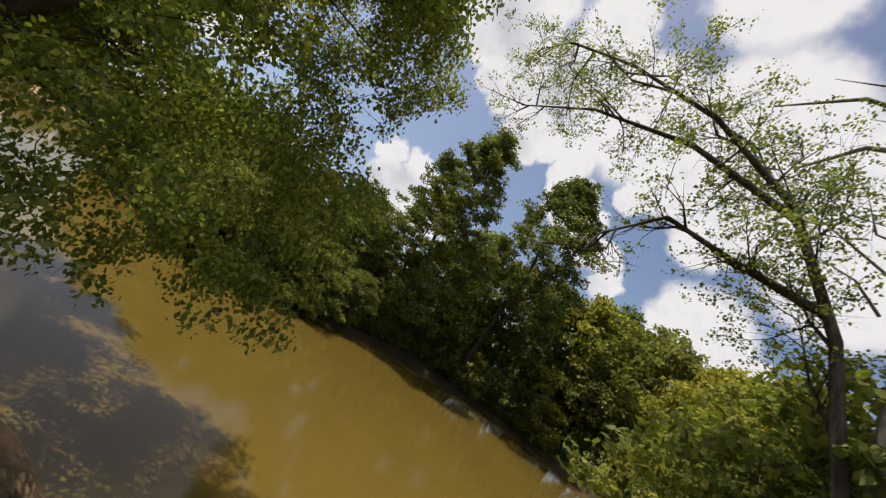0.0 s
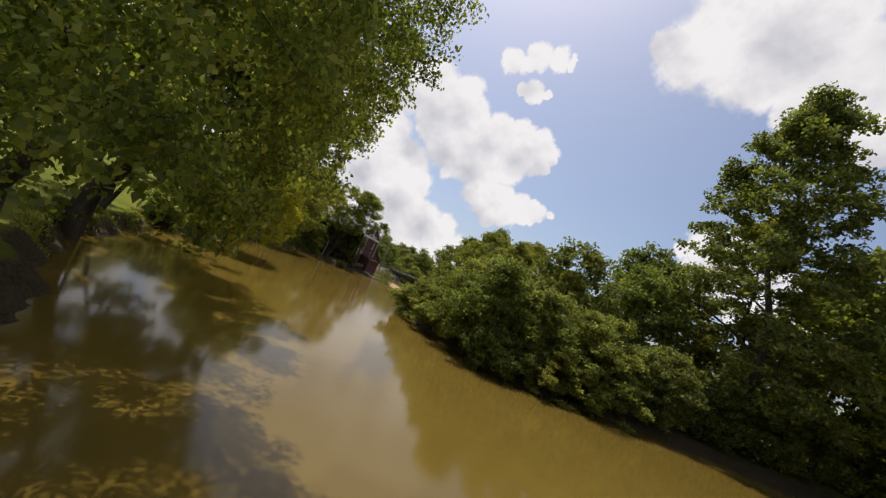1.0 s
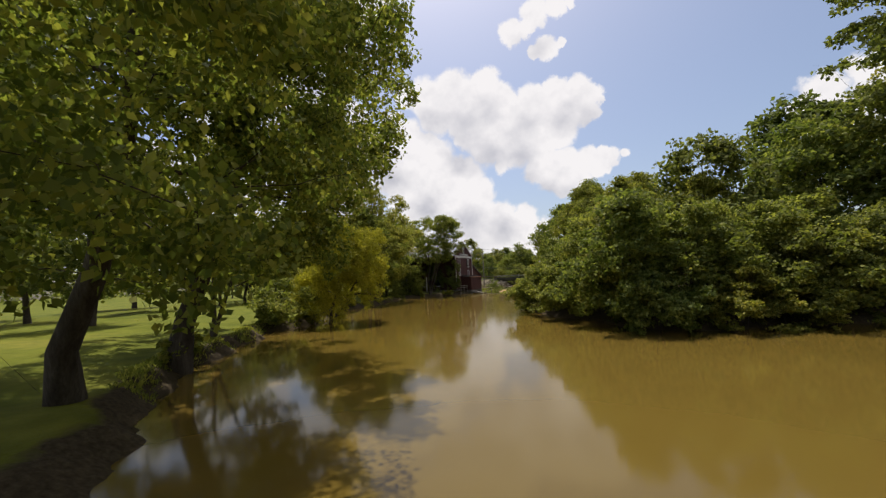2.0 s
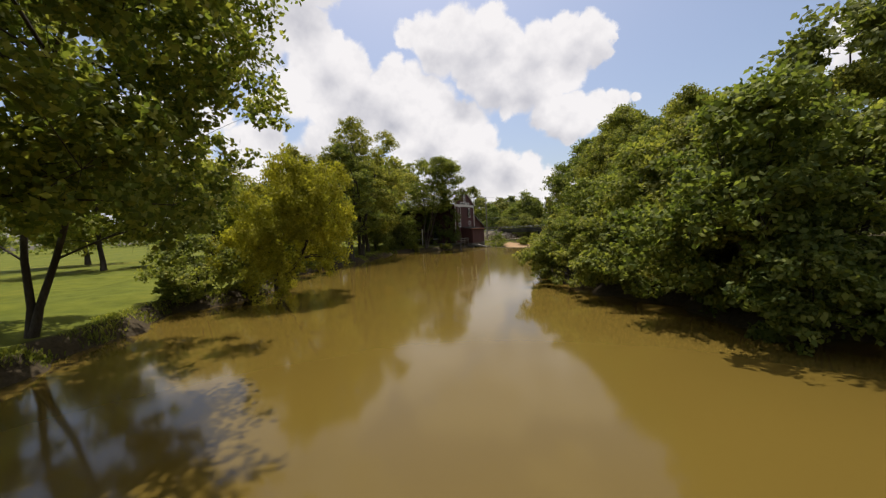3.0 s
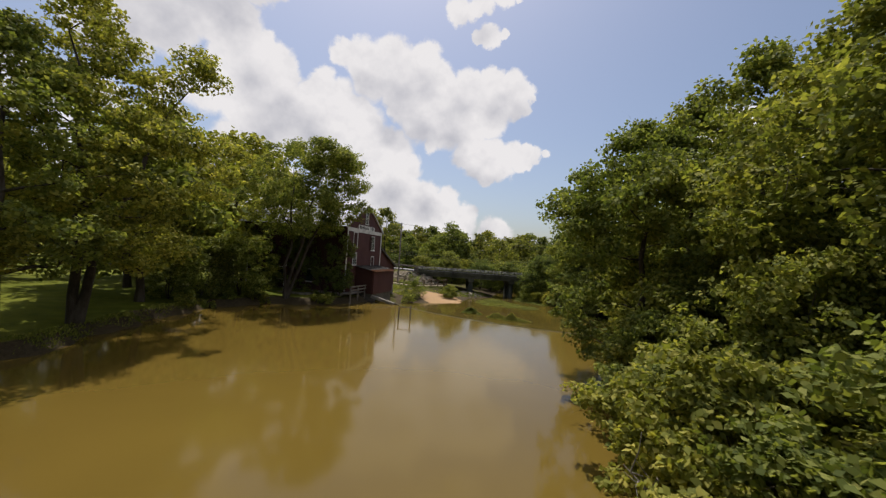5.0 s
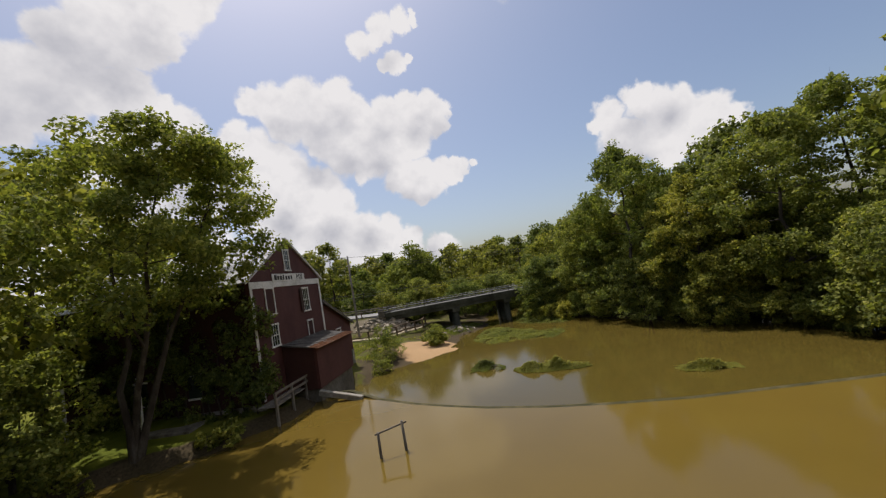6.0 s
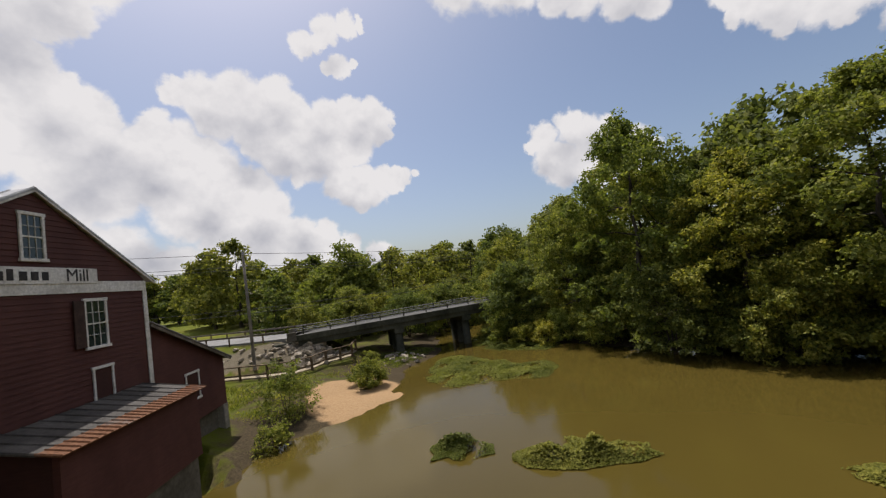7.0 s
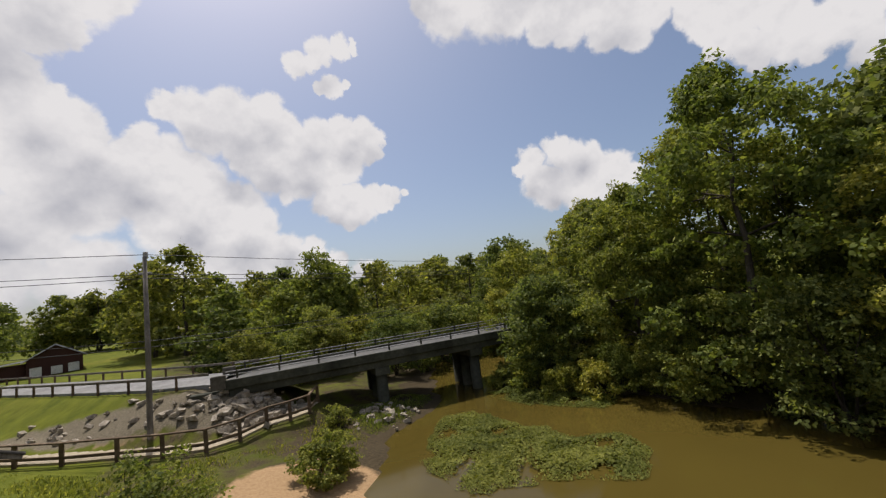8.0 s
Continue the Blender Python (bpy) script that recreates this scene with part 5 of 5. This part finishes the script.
grow("lawn_sapling", 5.0, 1.6, 37, LEAF_LIGHT, 3500, 0.2, trunk=0.07, base=0.35, clumps=20, label="staked young tree standing on the lawn", category="tree").matrix_basis = pose(-15.9, 47.6, ground_z(-15.9, 47.6))
grow("mill_side_tree", 12.8, 5.0, 38, LEAF_MID, 46000, 0.17, trunk=0.24, base=0.43, stems=3, lean=(2.2, -0.8), clumps=100, gap=0.74, label="spreading tree beside the mill wall", category="tree").matrix_basis = pose(-2.9, 63.3, ground_z(-2.9, 63.3))

LAWN = [grow("lawn_tree", 10.0, 4.2, 300 + k, (LEAF_MID, LEAF_DARK, LEAF_LIGHT)[k], 7500, 0.35, trunk=0.22, base=0.24, clumps=60, gap=1.1, label="full-crowned tree around the lawn", category="tree", group="trees round the lawn") for k in range(3)]
for k, (x, y, s) in enumerate(((-10.5, 56.5, 1.2), (-14.5, 63, 1.25), (-9.5, 70.5, 1.35), (-19, 72, 1.2), (-26, 66, 1.2), (-31, 55, 1.15), (-34, 42, 1.2), (-37, 30, 1.2), (-40, 18, 1.3), (-30, 8, 1.2), (-24, 22, 0.8), (-38, 70, 1.4), (-48, 55, 1.5), (-50, 36, 1.5), (-50, 12, 1.5), (-28, 88, 1.3), (-42, 90, 1.4), (-16, 92, 1.2), (-7, 80, 1.2), (-30, 47, 1.0), (-24, 60, 0.9))):
    place_tree(LAWN[k % 3], x, y, ground_z(x, y) - 0.05, 61 * k, s, 1.0 + 0.04 * (k % 4))

# trees behind the road and the bridge
FAR = [grow("roadside_tree", 12.0, 5.2, 400 + k, (LEAF_DARK, LEAF_MID, LEAF_DARK)[k], 3600, 0.54, trunk=0.26, base=0.1, clumps=50, label="dark broadleaf tree behind the road", category="tree", group="trees behind the road") for k in range(3)]
gen_far = np.random.default_rng(77)
for k in range(66):
    x = -62 + 3.9 * (k % 42) + gen_far.uniform(-1.2, 1.2)
    if -16 < x < 4:
        y = 152 + gen_far.uniform(0, 14)
    else:
        y = (116 if x > 4 else 132) + gen_far.uniform(0, 9) + 0.10 * abs(x - 15) + (14 if k > 41 else 0)
    if inside(LOW, np.array([x]), np.array([y]))[0]:
        continue
    place_tree(FAR[k % 3], x, y, ground_z(x, y) - 0.1, 53 * k, gen_far.uniform(0.75, 1.0), gen_far.uniform(0.9, 1.1))


def make_locust():
    """A sparse tree: leaning trunk, a bare dead stem and long crooked limbs with few small leaves."""
    gen = np.random.default_rng(51)
    tree = thing("locust_tree", (1.1, -11.7, ground_z(1.1, -11.7)), label="sparse thin-leaved tree with bare crooked limbs", category="tree")
    bm, tips = bmesh.new(), []

    def limb(points, r, level):
        points = [np.array(p, float) for p in points]
        add_tube(bm, points, [r * (1 - 0.8 * k / (len(points) - 1)) for k in range(len(points))], 7 if level < 2 else 5)
        if level > 2:
            tips.append(points[-1])
            return
        for k in range(1, len(points)):
            for _ in range((3, 4, 4)[level]):
                way = unit(points[k] - points[k - 1] + gen.normal(0, 0.62, 3) * np.linalg.norm(points[k] - points[k - 1]))
                reach = (2.4, 1.3, 0.7)[level] * gen.uniform(0.6, 1.3)
                a = points[k] - (points[k] - points[k - 1]) * gen.uniform(0, 0.6)
                b = a + way * reach * 0.5 + gen.normal(0, 0.12, 3) * reach
                limb([a, b, b + unit(way + gen.normal(0, 0.4, 3)) * reach * 0.5], r * 0.34, level + 1)

    limb([(0, 0, -0.5), (0.05, 0.35, 5.0), (0.2, 1.4, 8.4), (0.3, 2.9, 11.0), (0.6, 5.2, 13.1), (1.2, 8.2, 14.9), (1.8, 10.8, 16.0)], 0.15, 0)
    limb([(0.25, 2.6, 10.6), (0.5, 5.4, 12.0), (0.9, 8.4, 12.6), (1.4, 11.0, 12.4)], 0.10, 1)
    limb([(0.2, 1.6, 8.8), (0.3, 3.4, 9.2), (0.2, 5.0, 9.6), (0.1, 6.2, 8.4)], 0.11, 1)
    bare = bmesh.new()
    add_tube(bare, [(0.3, -0.2, -0.5), (0.35, 0.1, 6), (0.4, 0.6, 10), (0.5, 1.2, 13.4), (0.4, 1.0, 15.5), (0.2, 0.2, 17.4)], [0.17, 0.15, 0.12, 0.09, 0.06, 0.02], 8)
    add_tube(bare, [(0.5, 1.2, 13.4), (0.5, 2.2, 13.2), (0.6, 3.2, 12.2)], [0.08, 0.06, 0.02], 6)
    add_tube(bare, [(0.4, 1.1, 14.2), (0.5, 2.6, 14.6), (0.6, 4.2, 13.9)], [0.07, 0.05, 0.02], 6)
    for _ in range(22):
        a = np.array([0.45, 0.9, gen.uniform(9, 16)])
        b = a + np.array([gen.normal(0, 0.5), gen.normal(0, 1.0), gen.uniform(0.5, 1.6)])
        add_tube(bare, [a, (a + b) / 2 + gen.normal(0, 0.15, 3), b], [0.035, 0.025, 0.008], 5)
    part("trunk", bm, BARK, tree)
    part("dead_stem", bare, BARK_PALE, tree, "bare dead stem")
    part("crown", leaves("crown", tips[::2], [(0.36, 0.36, 0.22)] * len(tips[::2]), 23000, 0.085, gen, 0.3), LEAF_SHADE, tree)


make_locust()
gen_hang = np.random.default_rng(17)
SPRAYS = [(gen_hang.uniform(2.4, 7.2), gen_hang.uniform(-7.2, -1.5), gen_hang.uniform(2.2, 6.5), gen_hang.uniform(0.55, 0.95)) for _ in range(46)]
grow("overhanging_tree", 12.6, 5.6, 39, LEAF_SHADE, 120000, 0.102, trunk=0.3, base=0.38, lean=(5.6, -3.7), clumps=210, gap=0.48, droop=0.7, skirt=0.2, hang=SPRAYS, label="fine-leaved tree with drooping branches over the water", category="tree").matrix_basis = pose(-8.5, 4.7, ground_z(-8.5, 4.7))
TOWER = [grow("tall_shore_tree", 24.0, 6.2, 230 + k, (LEAF_DARK, LEAF_MID)[k], 46000, 0.25, trunk=0.32, base=0.06, clumps=170, gap=0.62, shape=1.15, label="very tall slender tree rising above the wooded shore", category="tree", group="tall trees on the shore") for k in range(2)]
for ob, x, y, s in ((TOWER[0], 28.0, 13.9, 1.1), (TOWER[1], 33.0, 18.5, 0.8)):
    ob.matrix_basis = pose(x, y, ground_z(x, y) - 0.05) @ Matrix.Diagonal((s, s, s, 1))
place_tree(TOWER[0], 38.4, 6.6, ground_z(38.4, 6.6), 130, 1.18)
for k, (x, y, s, kind) in enumerate(((4.2, -12.8, 1.35, SHRUB[0]), (1.2, -13.2, 0.9, SHRUB[2]), (7.5, -13.4, 0.95, SHRUB[1]), (10.5, -13.6, 1.0, SHRUB[2]), (14, -14.5, 1.1, SHRUB[0]), (19, -15, 1.1, SHRUB[2]), (26, -17.5, 1.1, TALL[2]), (5, -18, 0.9, TALL[1]), (-4, -18, 0.8, TALL[0]), (16, -22, 1.2, TALL[0]), (-9, -17, 0.9, SHRUB[1]))):
    place_tree(kind, x, y, ground_z(x, y) - 0.05, 71 * k, s)

for ob in SHRUB + TALL:
    ob.matrix_basis = pose(60 + 6 * (SHRUB + TALL).index(ob), 26, ground_z(60, 26))
for ob in RIVER:
    ob.matrix_basis = pose(46 + 8 * RIVER.index(ob), 90, ground_z(48, 90))
for ob in LAWN:
    ob.matrix_basis = pose(-58 + 7 * LAWN.index(ob), 100, ground_z(-50, 100))
for ob in FAR:
    ob.matrix_basis = pose(70 + 7 * FAR.index(ob), 128, ground_z(75, 128))


def far_woods():
    """Woods round the horizon."""
    gen = np.random.default_rng(91)
    a = gen.uniform(0, 2 * math.pi, 900)
    r = gen.uniform(170, 330, 900)
    h = gen.uniform(3, 13, 900)
    mids = np.stack([np.cos(a) * r, 60 + np.sin(a) * r, h], 1)
    rad = gen.uniform(5, 9, 900)
    tagged(part("far_woods", leaves("far_woods", mids, np.stack([rad, rad, rad * 0.8], 1), 60000, 1.6, gen), LEAF_DARK), "continuous dark green woods on the horizon", "woods", kind="stuff")


far_woods()


def ragged(outline, seed):
    """An outline with more corners, each a little off."""
    gen = np.random.default_rng(seed + 900)
    made = []
    for a, b in zip(outline, list(outline[1:]) + list(outline[:1])):
        n = max(1, int(math.hypot(b[0] - a[0], b[1] - a[1]) / 0.5))
        made += [(a[0] + (b[0] - a[0]) * k / n + gen.normal(0, 0.14), a[1] + (b[1] - a[1]) * k / n + gen.normal(0, 0.14)) for k in range(n)]
    return made


def tuft_field(name, outline, z, count, size, seed, label, mat=REED, mound=0.4, on_land=False, blades=False):
    """Low water plants: upright blades and small leaves over a patch."""
    gen = np.random.default_rng(seed)
    outline = ragged(outline, seed)
    px, py = np.array([p[0] for p in outline]), np.array([p[1] for p in outline])
    x, y = gen.uniform(px.min(), px.max(), count * 4), gen.uniform(py.min(), py.max(), count * 4)
    keep = inside(list(outline), x, y) & (1.3 * np.sin(1.9 * x + 2.2 * np.sin(1.1 * y + seed)) + np.sin(2.3 * y - 1.4 * x + seed) + gen.uniform(-1.2, 1.2, len(x)) > -0.9)
    x, y = x[keep][:count], y[keep][:count]
    rim = soft(away(list(outline), x, y, True), 0.0, 0.9)
    floor = np.maximum(height_at(x, y)[0], z) if on_land else z
    at = np.stack([x, y, floor + mound * rim * gen.uniform(0.3, 1.0, len(x)) * (1.2 + 0.8 * np.sin(2.1 * x + 1.7 * np.sin(2.6 * y)))], 1)
    n = len(x)
    up = unit(np.stack([gen.normal(0, 0.5, n), gen.normal(0, 0.5, n), np.ones(n)], 1))
    side = unit(np.cross(up, gen.normal(size=(n, 3))))
    ln = (size * gen.uniform(0.5, 1.4, n) * (0.45 + 0.55 * rim))[:, None]
    if not blades:
        facing = unit(np.stack([gen.normal(0, 0.55, n), gen.normal(0, 0.55, n), np.ones(n)], 1))
        side = unit(np.cross(facing, gen.normal(size=(n, 3))))
        up = np.cross(facing, side)
        at = at + np.array([0, 0, 0.04])
    quad = np.stack([at - side * ln * 0.30 - up * ln * 0.1, at - up * ln * 0.45, at + side * ln * 0.30 - up * ln * 0.1, at + up * ln * 0.5], 1) if not blades else np.stack([at - side * ln * 0.10, at + side * ln * 0.10, at + up * ln + side * ln * 0.12, at + up * ln * 0.85 - side * ln * 0.2], 1)
    tagged(part(name, quads_mesh(name, quad), mat), label, "water plants", kind="stuff")


def patch(cx, cy, rx, ry, seed, turn=0.0):
    gen = np.random.default_rng(seed)
    return [(cx + (math.cos(a) * rx * math.cos(turn) - math.sin(a) * ry * math.sin(turn)) * k, cy + (math.cos(a) * rx * math.sin(turn) + math.sin(a) * ry * math.cos(turn)) * k) for a, k in ((2 * math.pi * i / 16, gen.uniform(0.82, 1.12)) for i in range(16))]


tuft_field("water_plants", patch(15.2, 67.6, 1.35, 0.9, 1, -0.7), LOW_Z, 5200, 0.17, 61, "round clump of green water plants in the river", mound=0.40)
tuft_field("water_plants", patch(18.0, 64.3, 2.5, 1.0, 2, -0.75), LOW_Z, 9000, 0.17, 62, "long clump of green water plants in the river", mound=0.40)
tuft_field("water_plants", patch(22.6, 57.6, 1.6, 0.7, 3, -0.75), LOW_Z, 4600, 0.17, 63, "small clump of green water plants in the river", mound=0.36)
tuft_field("water_plants", [(18.5, 77.5), (18.7, 75.6), (19.4, 74.2), (21.2, 73.8), (22.1, 72.7), (23.5, 71.7), (25.2, 72.2), (26.2, 74.2), (24.7, 75.5), (24.6, 77.4), (24.2, 79.6), (24.0, 82.0), (22.4, 82.4), (20.8, 80.8), (19.6, 79.4)], LOW_Z, 24000, 0.16, 64, "broad bed of green water plants in the shallows", mound=0.08)
tuft_field("water_plants", [(26.6, 84.2), (25.9, 82.4), (26.5, 80.2), (27.2, 78.4), (28.2, 76.7), (29.9, 76.6), (30.2, 79.0), (28.8, 81.4), (28.4, 84.0)], LOW_Z, 9000, 0.16, 65, "low mat of water plants beside the wooded bank", mound=0.14)
tuft_field("bank_weeds", [(20.4, 83.4), (22.2, 84.6), (24.2, 86.6), (22.0, 87.6), (19.0, 87.0), (17.6, 84.6), (18.6, 82.6)], -2, 5000, 0.14, 69, "rough weeds among the stones beside the bridge", LEAF_MID, 0.06, True, True)
tuft_field("bank_grass", [(7.5, 78.0), (10.5, 75.5), (11.4, 78.0), (12.0, 81.6), (15.0, 82.4), (17.6, 80.9), (18.4, 83.5), (17.0, 86.0), (12.5, 83.0), (8.0, 84.6), (4.5, 86.5), (5.5, 82.0)], -2, 6500, 0.13, 66, "rough unmown grass round the sandy spit", LEAF_MID, 0.03, True, True)
tuft_field("bank_grass", [(x - 0.1, y) for x, y in LEFT_BANK[8:27]] + [(x - 1.2, y) for x, y in LEFT_BANK[8:27][::-1]], -0.1, 22000, 0.20, 68, "unmown grass and weeds along the pond bank", LEAF_MID, 0.02, True, True)

for name, x, y, h, r, seed, n, label in (("round_bush", 15.3, 79.2, 1.5, 1.15, 71, 7000, "dense round green bush on the sand"), ("leafy_bush", 10.2, 77.2, 2.7, 1.5, 72, 4200, "loose leafy bush beside the mill"), ("low_bush", 9.2, 74.2, 0.8, 0.9, 73, 1800, "low spreading plant on the river edge"), ("low_bush", 17.2, 84.6, 0.9, 0.7, 74, 1400, "small green bush by the path end")):
    grow(name, h, r, seed, LEAF_MID, n, 0.11, trunk=0.04, base=0.04, stems=3, clumps=34, shape=0.7, gap=1.25, label=label, category="bush").matrix_basis = pose(x, y, max(LOW_Z, ground_z(x, y)))

WEED = grow("weed_bush", 1.7, 1.5, 75, LEAF_LIGHT, 3400, 0.14, trunk=0.03, base=0.04, stems=4, clumps=26, shape=0.7, gap=1.1, label="rank yellow-green weeds on the river bank", category="bush", group="weeds on the river bank")
WEED.matrix_basis = pose(28.9, 82.0, LOW_Z + 0.2)
for k, (x, y, s) in enumerate(((28.9, 79.8, 0.9), (29.8, 78.2, 1.0), (30.4, 80.6, 1.2), (29.9, 83.4, 1.1), (31.2, 76.8, 1.0), (31.6, 79.2, 1.35), (28.4, 84.4, 0.8))):
    place_tree(WEED, x, y, max(LOW_Z, ground_z(x, y)) - 0.05, 70 * k, s)

gen_edge = np.random.default_rng(44)
EDGE = grow("edge_plants", 0.9, 0.9, 45, LEAF_MID, 700, 0.17, trunk=0.02, base=0.05, stems=3, clumps=14, label="weedy plants along the pond bank", category="plant", group="plants along the bank")
EDGE.matrix_basis = pose(-9.6, 9.6, ground_z(-9.6, 9.6))
for a, b in zip(LEFT_BANK[14:-2], LEFT_BANK[15:-1]):
    if 38 < a[1] < 52:
        continue
    for k in range(2):
        f = gen_edge.uniform(0, 1)
        x, y = a[0] + (b[0] - a[0]) * f - gen_edge.uniform(0.2, 0.9), a[1] + (b[1] - a[1]) * f
        place_tree(EDGE, x, y, max(0.0, ground_z(x, y)) - 0.05, gen_edge.uniform(0, 360), gen_edge.uniform(0.5, 1.1))

for x, y, s, k in ((24.0, 20.0, 0.82, 1), (41.5, 13.5, 1.6, 2), (47.5, 9.5, 1.6, 1), (51, 4.0, 1.65, 0), (50.5, -3, 1.7, 2), (48.5, -9.0, 1.6, 1), (45, -13.5, 1.5, 0), (37.5, -17.0, 1.4, 2), (55, -6, 1.8, 0), (53, -13, 1.8, 1), (31, -18, 1.3, 1)):
    place_tree(TALL[k], x, y, ground_z(x, y) - 0.05, 77 * k + 20 * x, s, 1.1)
for x, y, s, k in ((17.2, 39.2, 0.88, 0), (18.6, 43.6, 0.92, 0), (20.5, 35.6, 0.86, 1), (14.8, 42.4, 0.84, 1), (23.0, 41.0, 0.9, 1)):
    place_tree(RIVER[k], x, y, ground_z(x, y) - 0.05, 33 * x, s, 1.0)
for k, (x, y, s) in enumerate(((12.5, 106, 0.85), (17.5, 103.5, 0.8), (22.5, 104.5, 0.9), (28, 105.5, 0.95), (33.5, 108.5, 1.0), (39, 110, 1.0), (45, 111, 1.05), (52, 113, 1.1), (60, 112, 1.1), (25, 111, 1.0), (19.5, 110, 0.9))):
    place_tree(FAR[k % 3], x, y, ground_z(x, y) - 0.05, 37 * k, 0.8 * s, 0.95 + 0.04 * (k % 4))
for k, (x, y, s) in enumerate(((27.4, 95.6, 0.8), (31.0, 97.4, 0.9), (35.4, 97.6, 0.95), (24.6, 94.0, 0.75), (40.0, 98.0, 1.0), (14.0, 94.6, 0.6), (17.0, 96.2, 0.7), (20.0, 96.5, 0.75), (23.5, 98.5, 0.75), (27.0, 100.3, 0.8), (31.0, 101.8, 0.85), (36.0, 103.2, 0.9), (42.0, 105.0, 0.9))):
    place_tree(BACK[k % 2], x, y, ground_z(x, y) - 0.05, 57 * k, s)
for k in range(13):
    f = k / 12
    x, y = 13.0 + 27.0 * f, 13.4 + 0.7 * math.sin(3 * f) - 6.5 * max(0.0, f - 0.45)
    place_tree(BACK[k % 2], x, y, max(0.05, ground_z(x, y)) - 0.1, 83 * k, 0.5 + 0.06 * (k % 4))
for x, y, s, k in ((-6.4, 62.6, 0.8, 0), (-8.6, 61.2, 0.7, 2), (-9.8, 58.6, 0.6, 1)):
    place_tree(SHRUB[k], x, y, ground_z(x, y) - 0.05, 40 * x, s)


def make_dead_branches():
    """Bleached dead twigs that stick out of the foliage on the bank."""
    gen = np.random.default_rng(88)
    for x, y, z in ((7.3, 30.2, 1.0), (7.6, 33.4, 1.6), (7.9, 28.6, 2.2)):
        dead = thing("dead_branch", (x + 1.2, y, ground_z(x + 1.2, y)), label="bleached bare dead branch in the bank foliage", category="branch", group="dead branches")
        base = np.array([0.0, 0.0, 0.1])
        tip = np.array([-1.3, gen.uniform(-0.6, 0.6), z])
        bough = [base, base * 0.5 + tip * 0.5 + gen.normal(0, 0.12, 3), tip]
        bm = bmesh.new()
        add_tube(bm, bough, [0.035, 0.025, 0.008], 6)
        part("bough", bm, BARK_PALE, dead)
        for _ in range(8):
            a = bough[1] + (tip - bough[1]) * gen.uniform(-0.3, 0.9)
            b = a + np.array([gen.uniform(-0.7, 0.1), gen.normal(0, 0.5), gen.normal(0.1, 0.35)])
            bm = bmesh.new()
            add_tube(bm, [a, (a + b) / 2 + gen.normal(0, 0.06, 3), b], [0.012, 0.009, 0.004], 4)
            part("twig", bm, BARK_PALE, dead)


make_dead_branches()
for k, (x, y, s) in enumerate(((39.0, 5.6, 0.8), (42.2, 1.6, 0.85), (43.4, -3.4, 0.85), (44.8, 4.8, 1.0), (47.6, -1.8, 1.0), (44.2, -9.0, 0.75), (39.6, -13.4, 0.75), (33.4, -15.2, 0.7), (40.8, 9.4, 0.7), (28.0, -15.0, 0.75))):
    place_tree(BACK[k % 2], x, y, max(0.05, ground_z(x, y)) - 0.1, 71 * k, s)

# low growth that hangs over the water's edge
LOW_GROWTH = grow("bank_bush", 2.9, 2.0, 120, LEAF_MID, 12000, 0.14, trunk=0.05, base=0.04, stems=3, clumps=48, skirt=0.3, gap=0.9, label="low leafy bush hanging over the pond edge", category="bush", group="bushes along the wooded bank")
gen_low = np.random.default_rng(66)
spots = []
for a, b in zip(RIGHT_BANK[7:-2], RIGHT_BANK[8:-1]):
    n = max(1, int(math.hypot(b[0] - a[0], b[1] - a[1]) / 1.7))
    spots += [(a[0] + (b[0] - a[0]) * k / n + gen_low.uniform(0.3, 1.0) + (0.2 if a[1] > 30 else 0.0), a[1] + (b[1] - a[1]) * k / n + gen_low.uniform(-0.2, 0.2)) for k in range(n)]
LOW_GROWTH.matrix_basis = pose(*spots[0], 0.0)
for x, y in spots[1:]:
    place_tree(LOW_GROWTH, x, y, max(0.0, ground_z(x, y)) - 0.1, gen_low.uniform(0, 360), gen_low.uniform(0.75, 1.2) * (0.86 if y > 29 else 1.0), gen_low.uniform(0.85, 1.15))
for x, y, s in ((14.6, 30.2, 0.62), (13.6, 26.4, 0.56), (14.8, 34.4, 0.78)):
    place_tree(RIVER[1], x, y, ground_z(x, y) - 0.05, 60 * x, s)
for k, (x, y, s) in enumerate(((33.0, 67.0, 1.0), (33.1, 65.0, 1.2), (33.5, 63.0, 1.1), (34.0, 61.0, 1.3), (34.2, 59.0, 1.2), (33.7, 57.2, 1.1), (33.2, 55.2, 1.3))):
    place_tree(LOW_GROWTH, x, y, LOW_Z - 0.1, 80 * k, s)
for x, y, s in ((-13.4, 36.6, 0.9), (-14.6, 38.6, 1.0), (-12.4, 33.4, 0.8)):
    place_tree(LOW_GROWTH, x, y, ground_z(x, y) - 0.1, 50 * x, s)
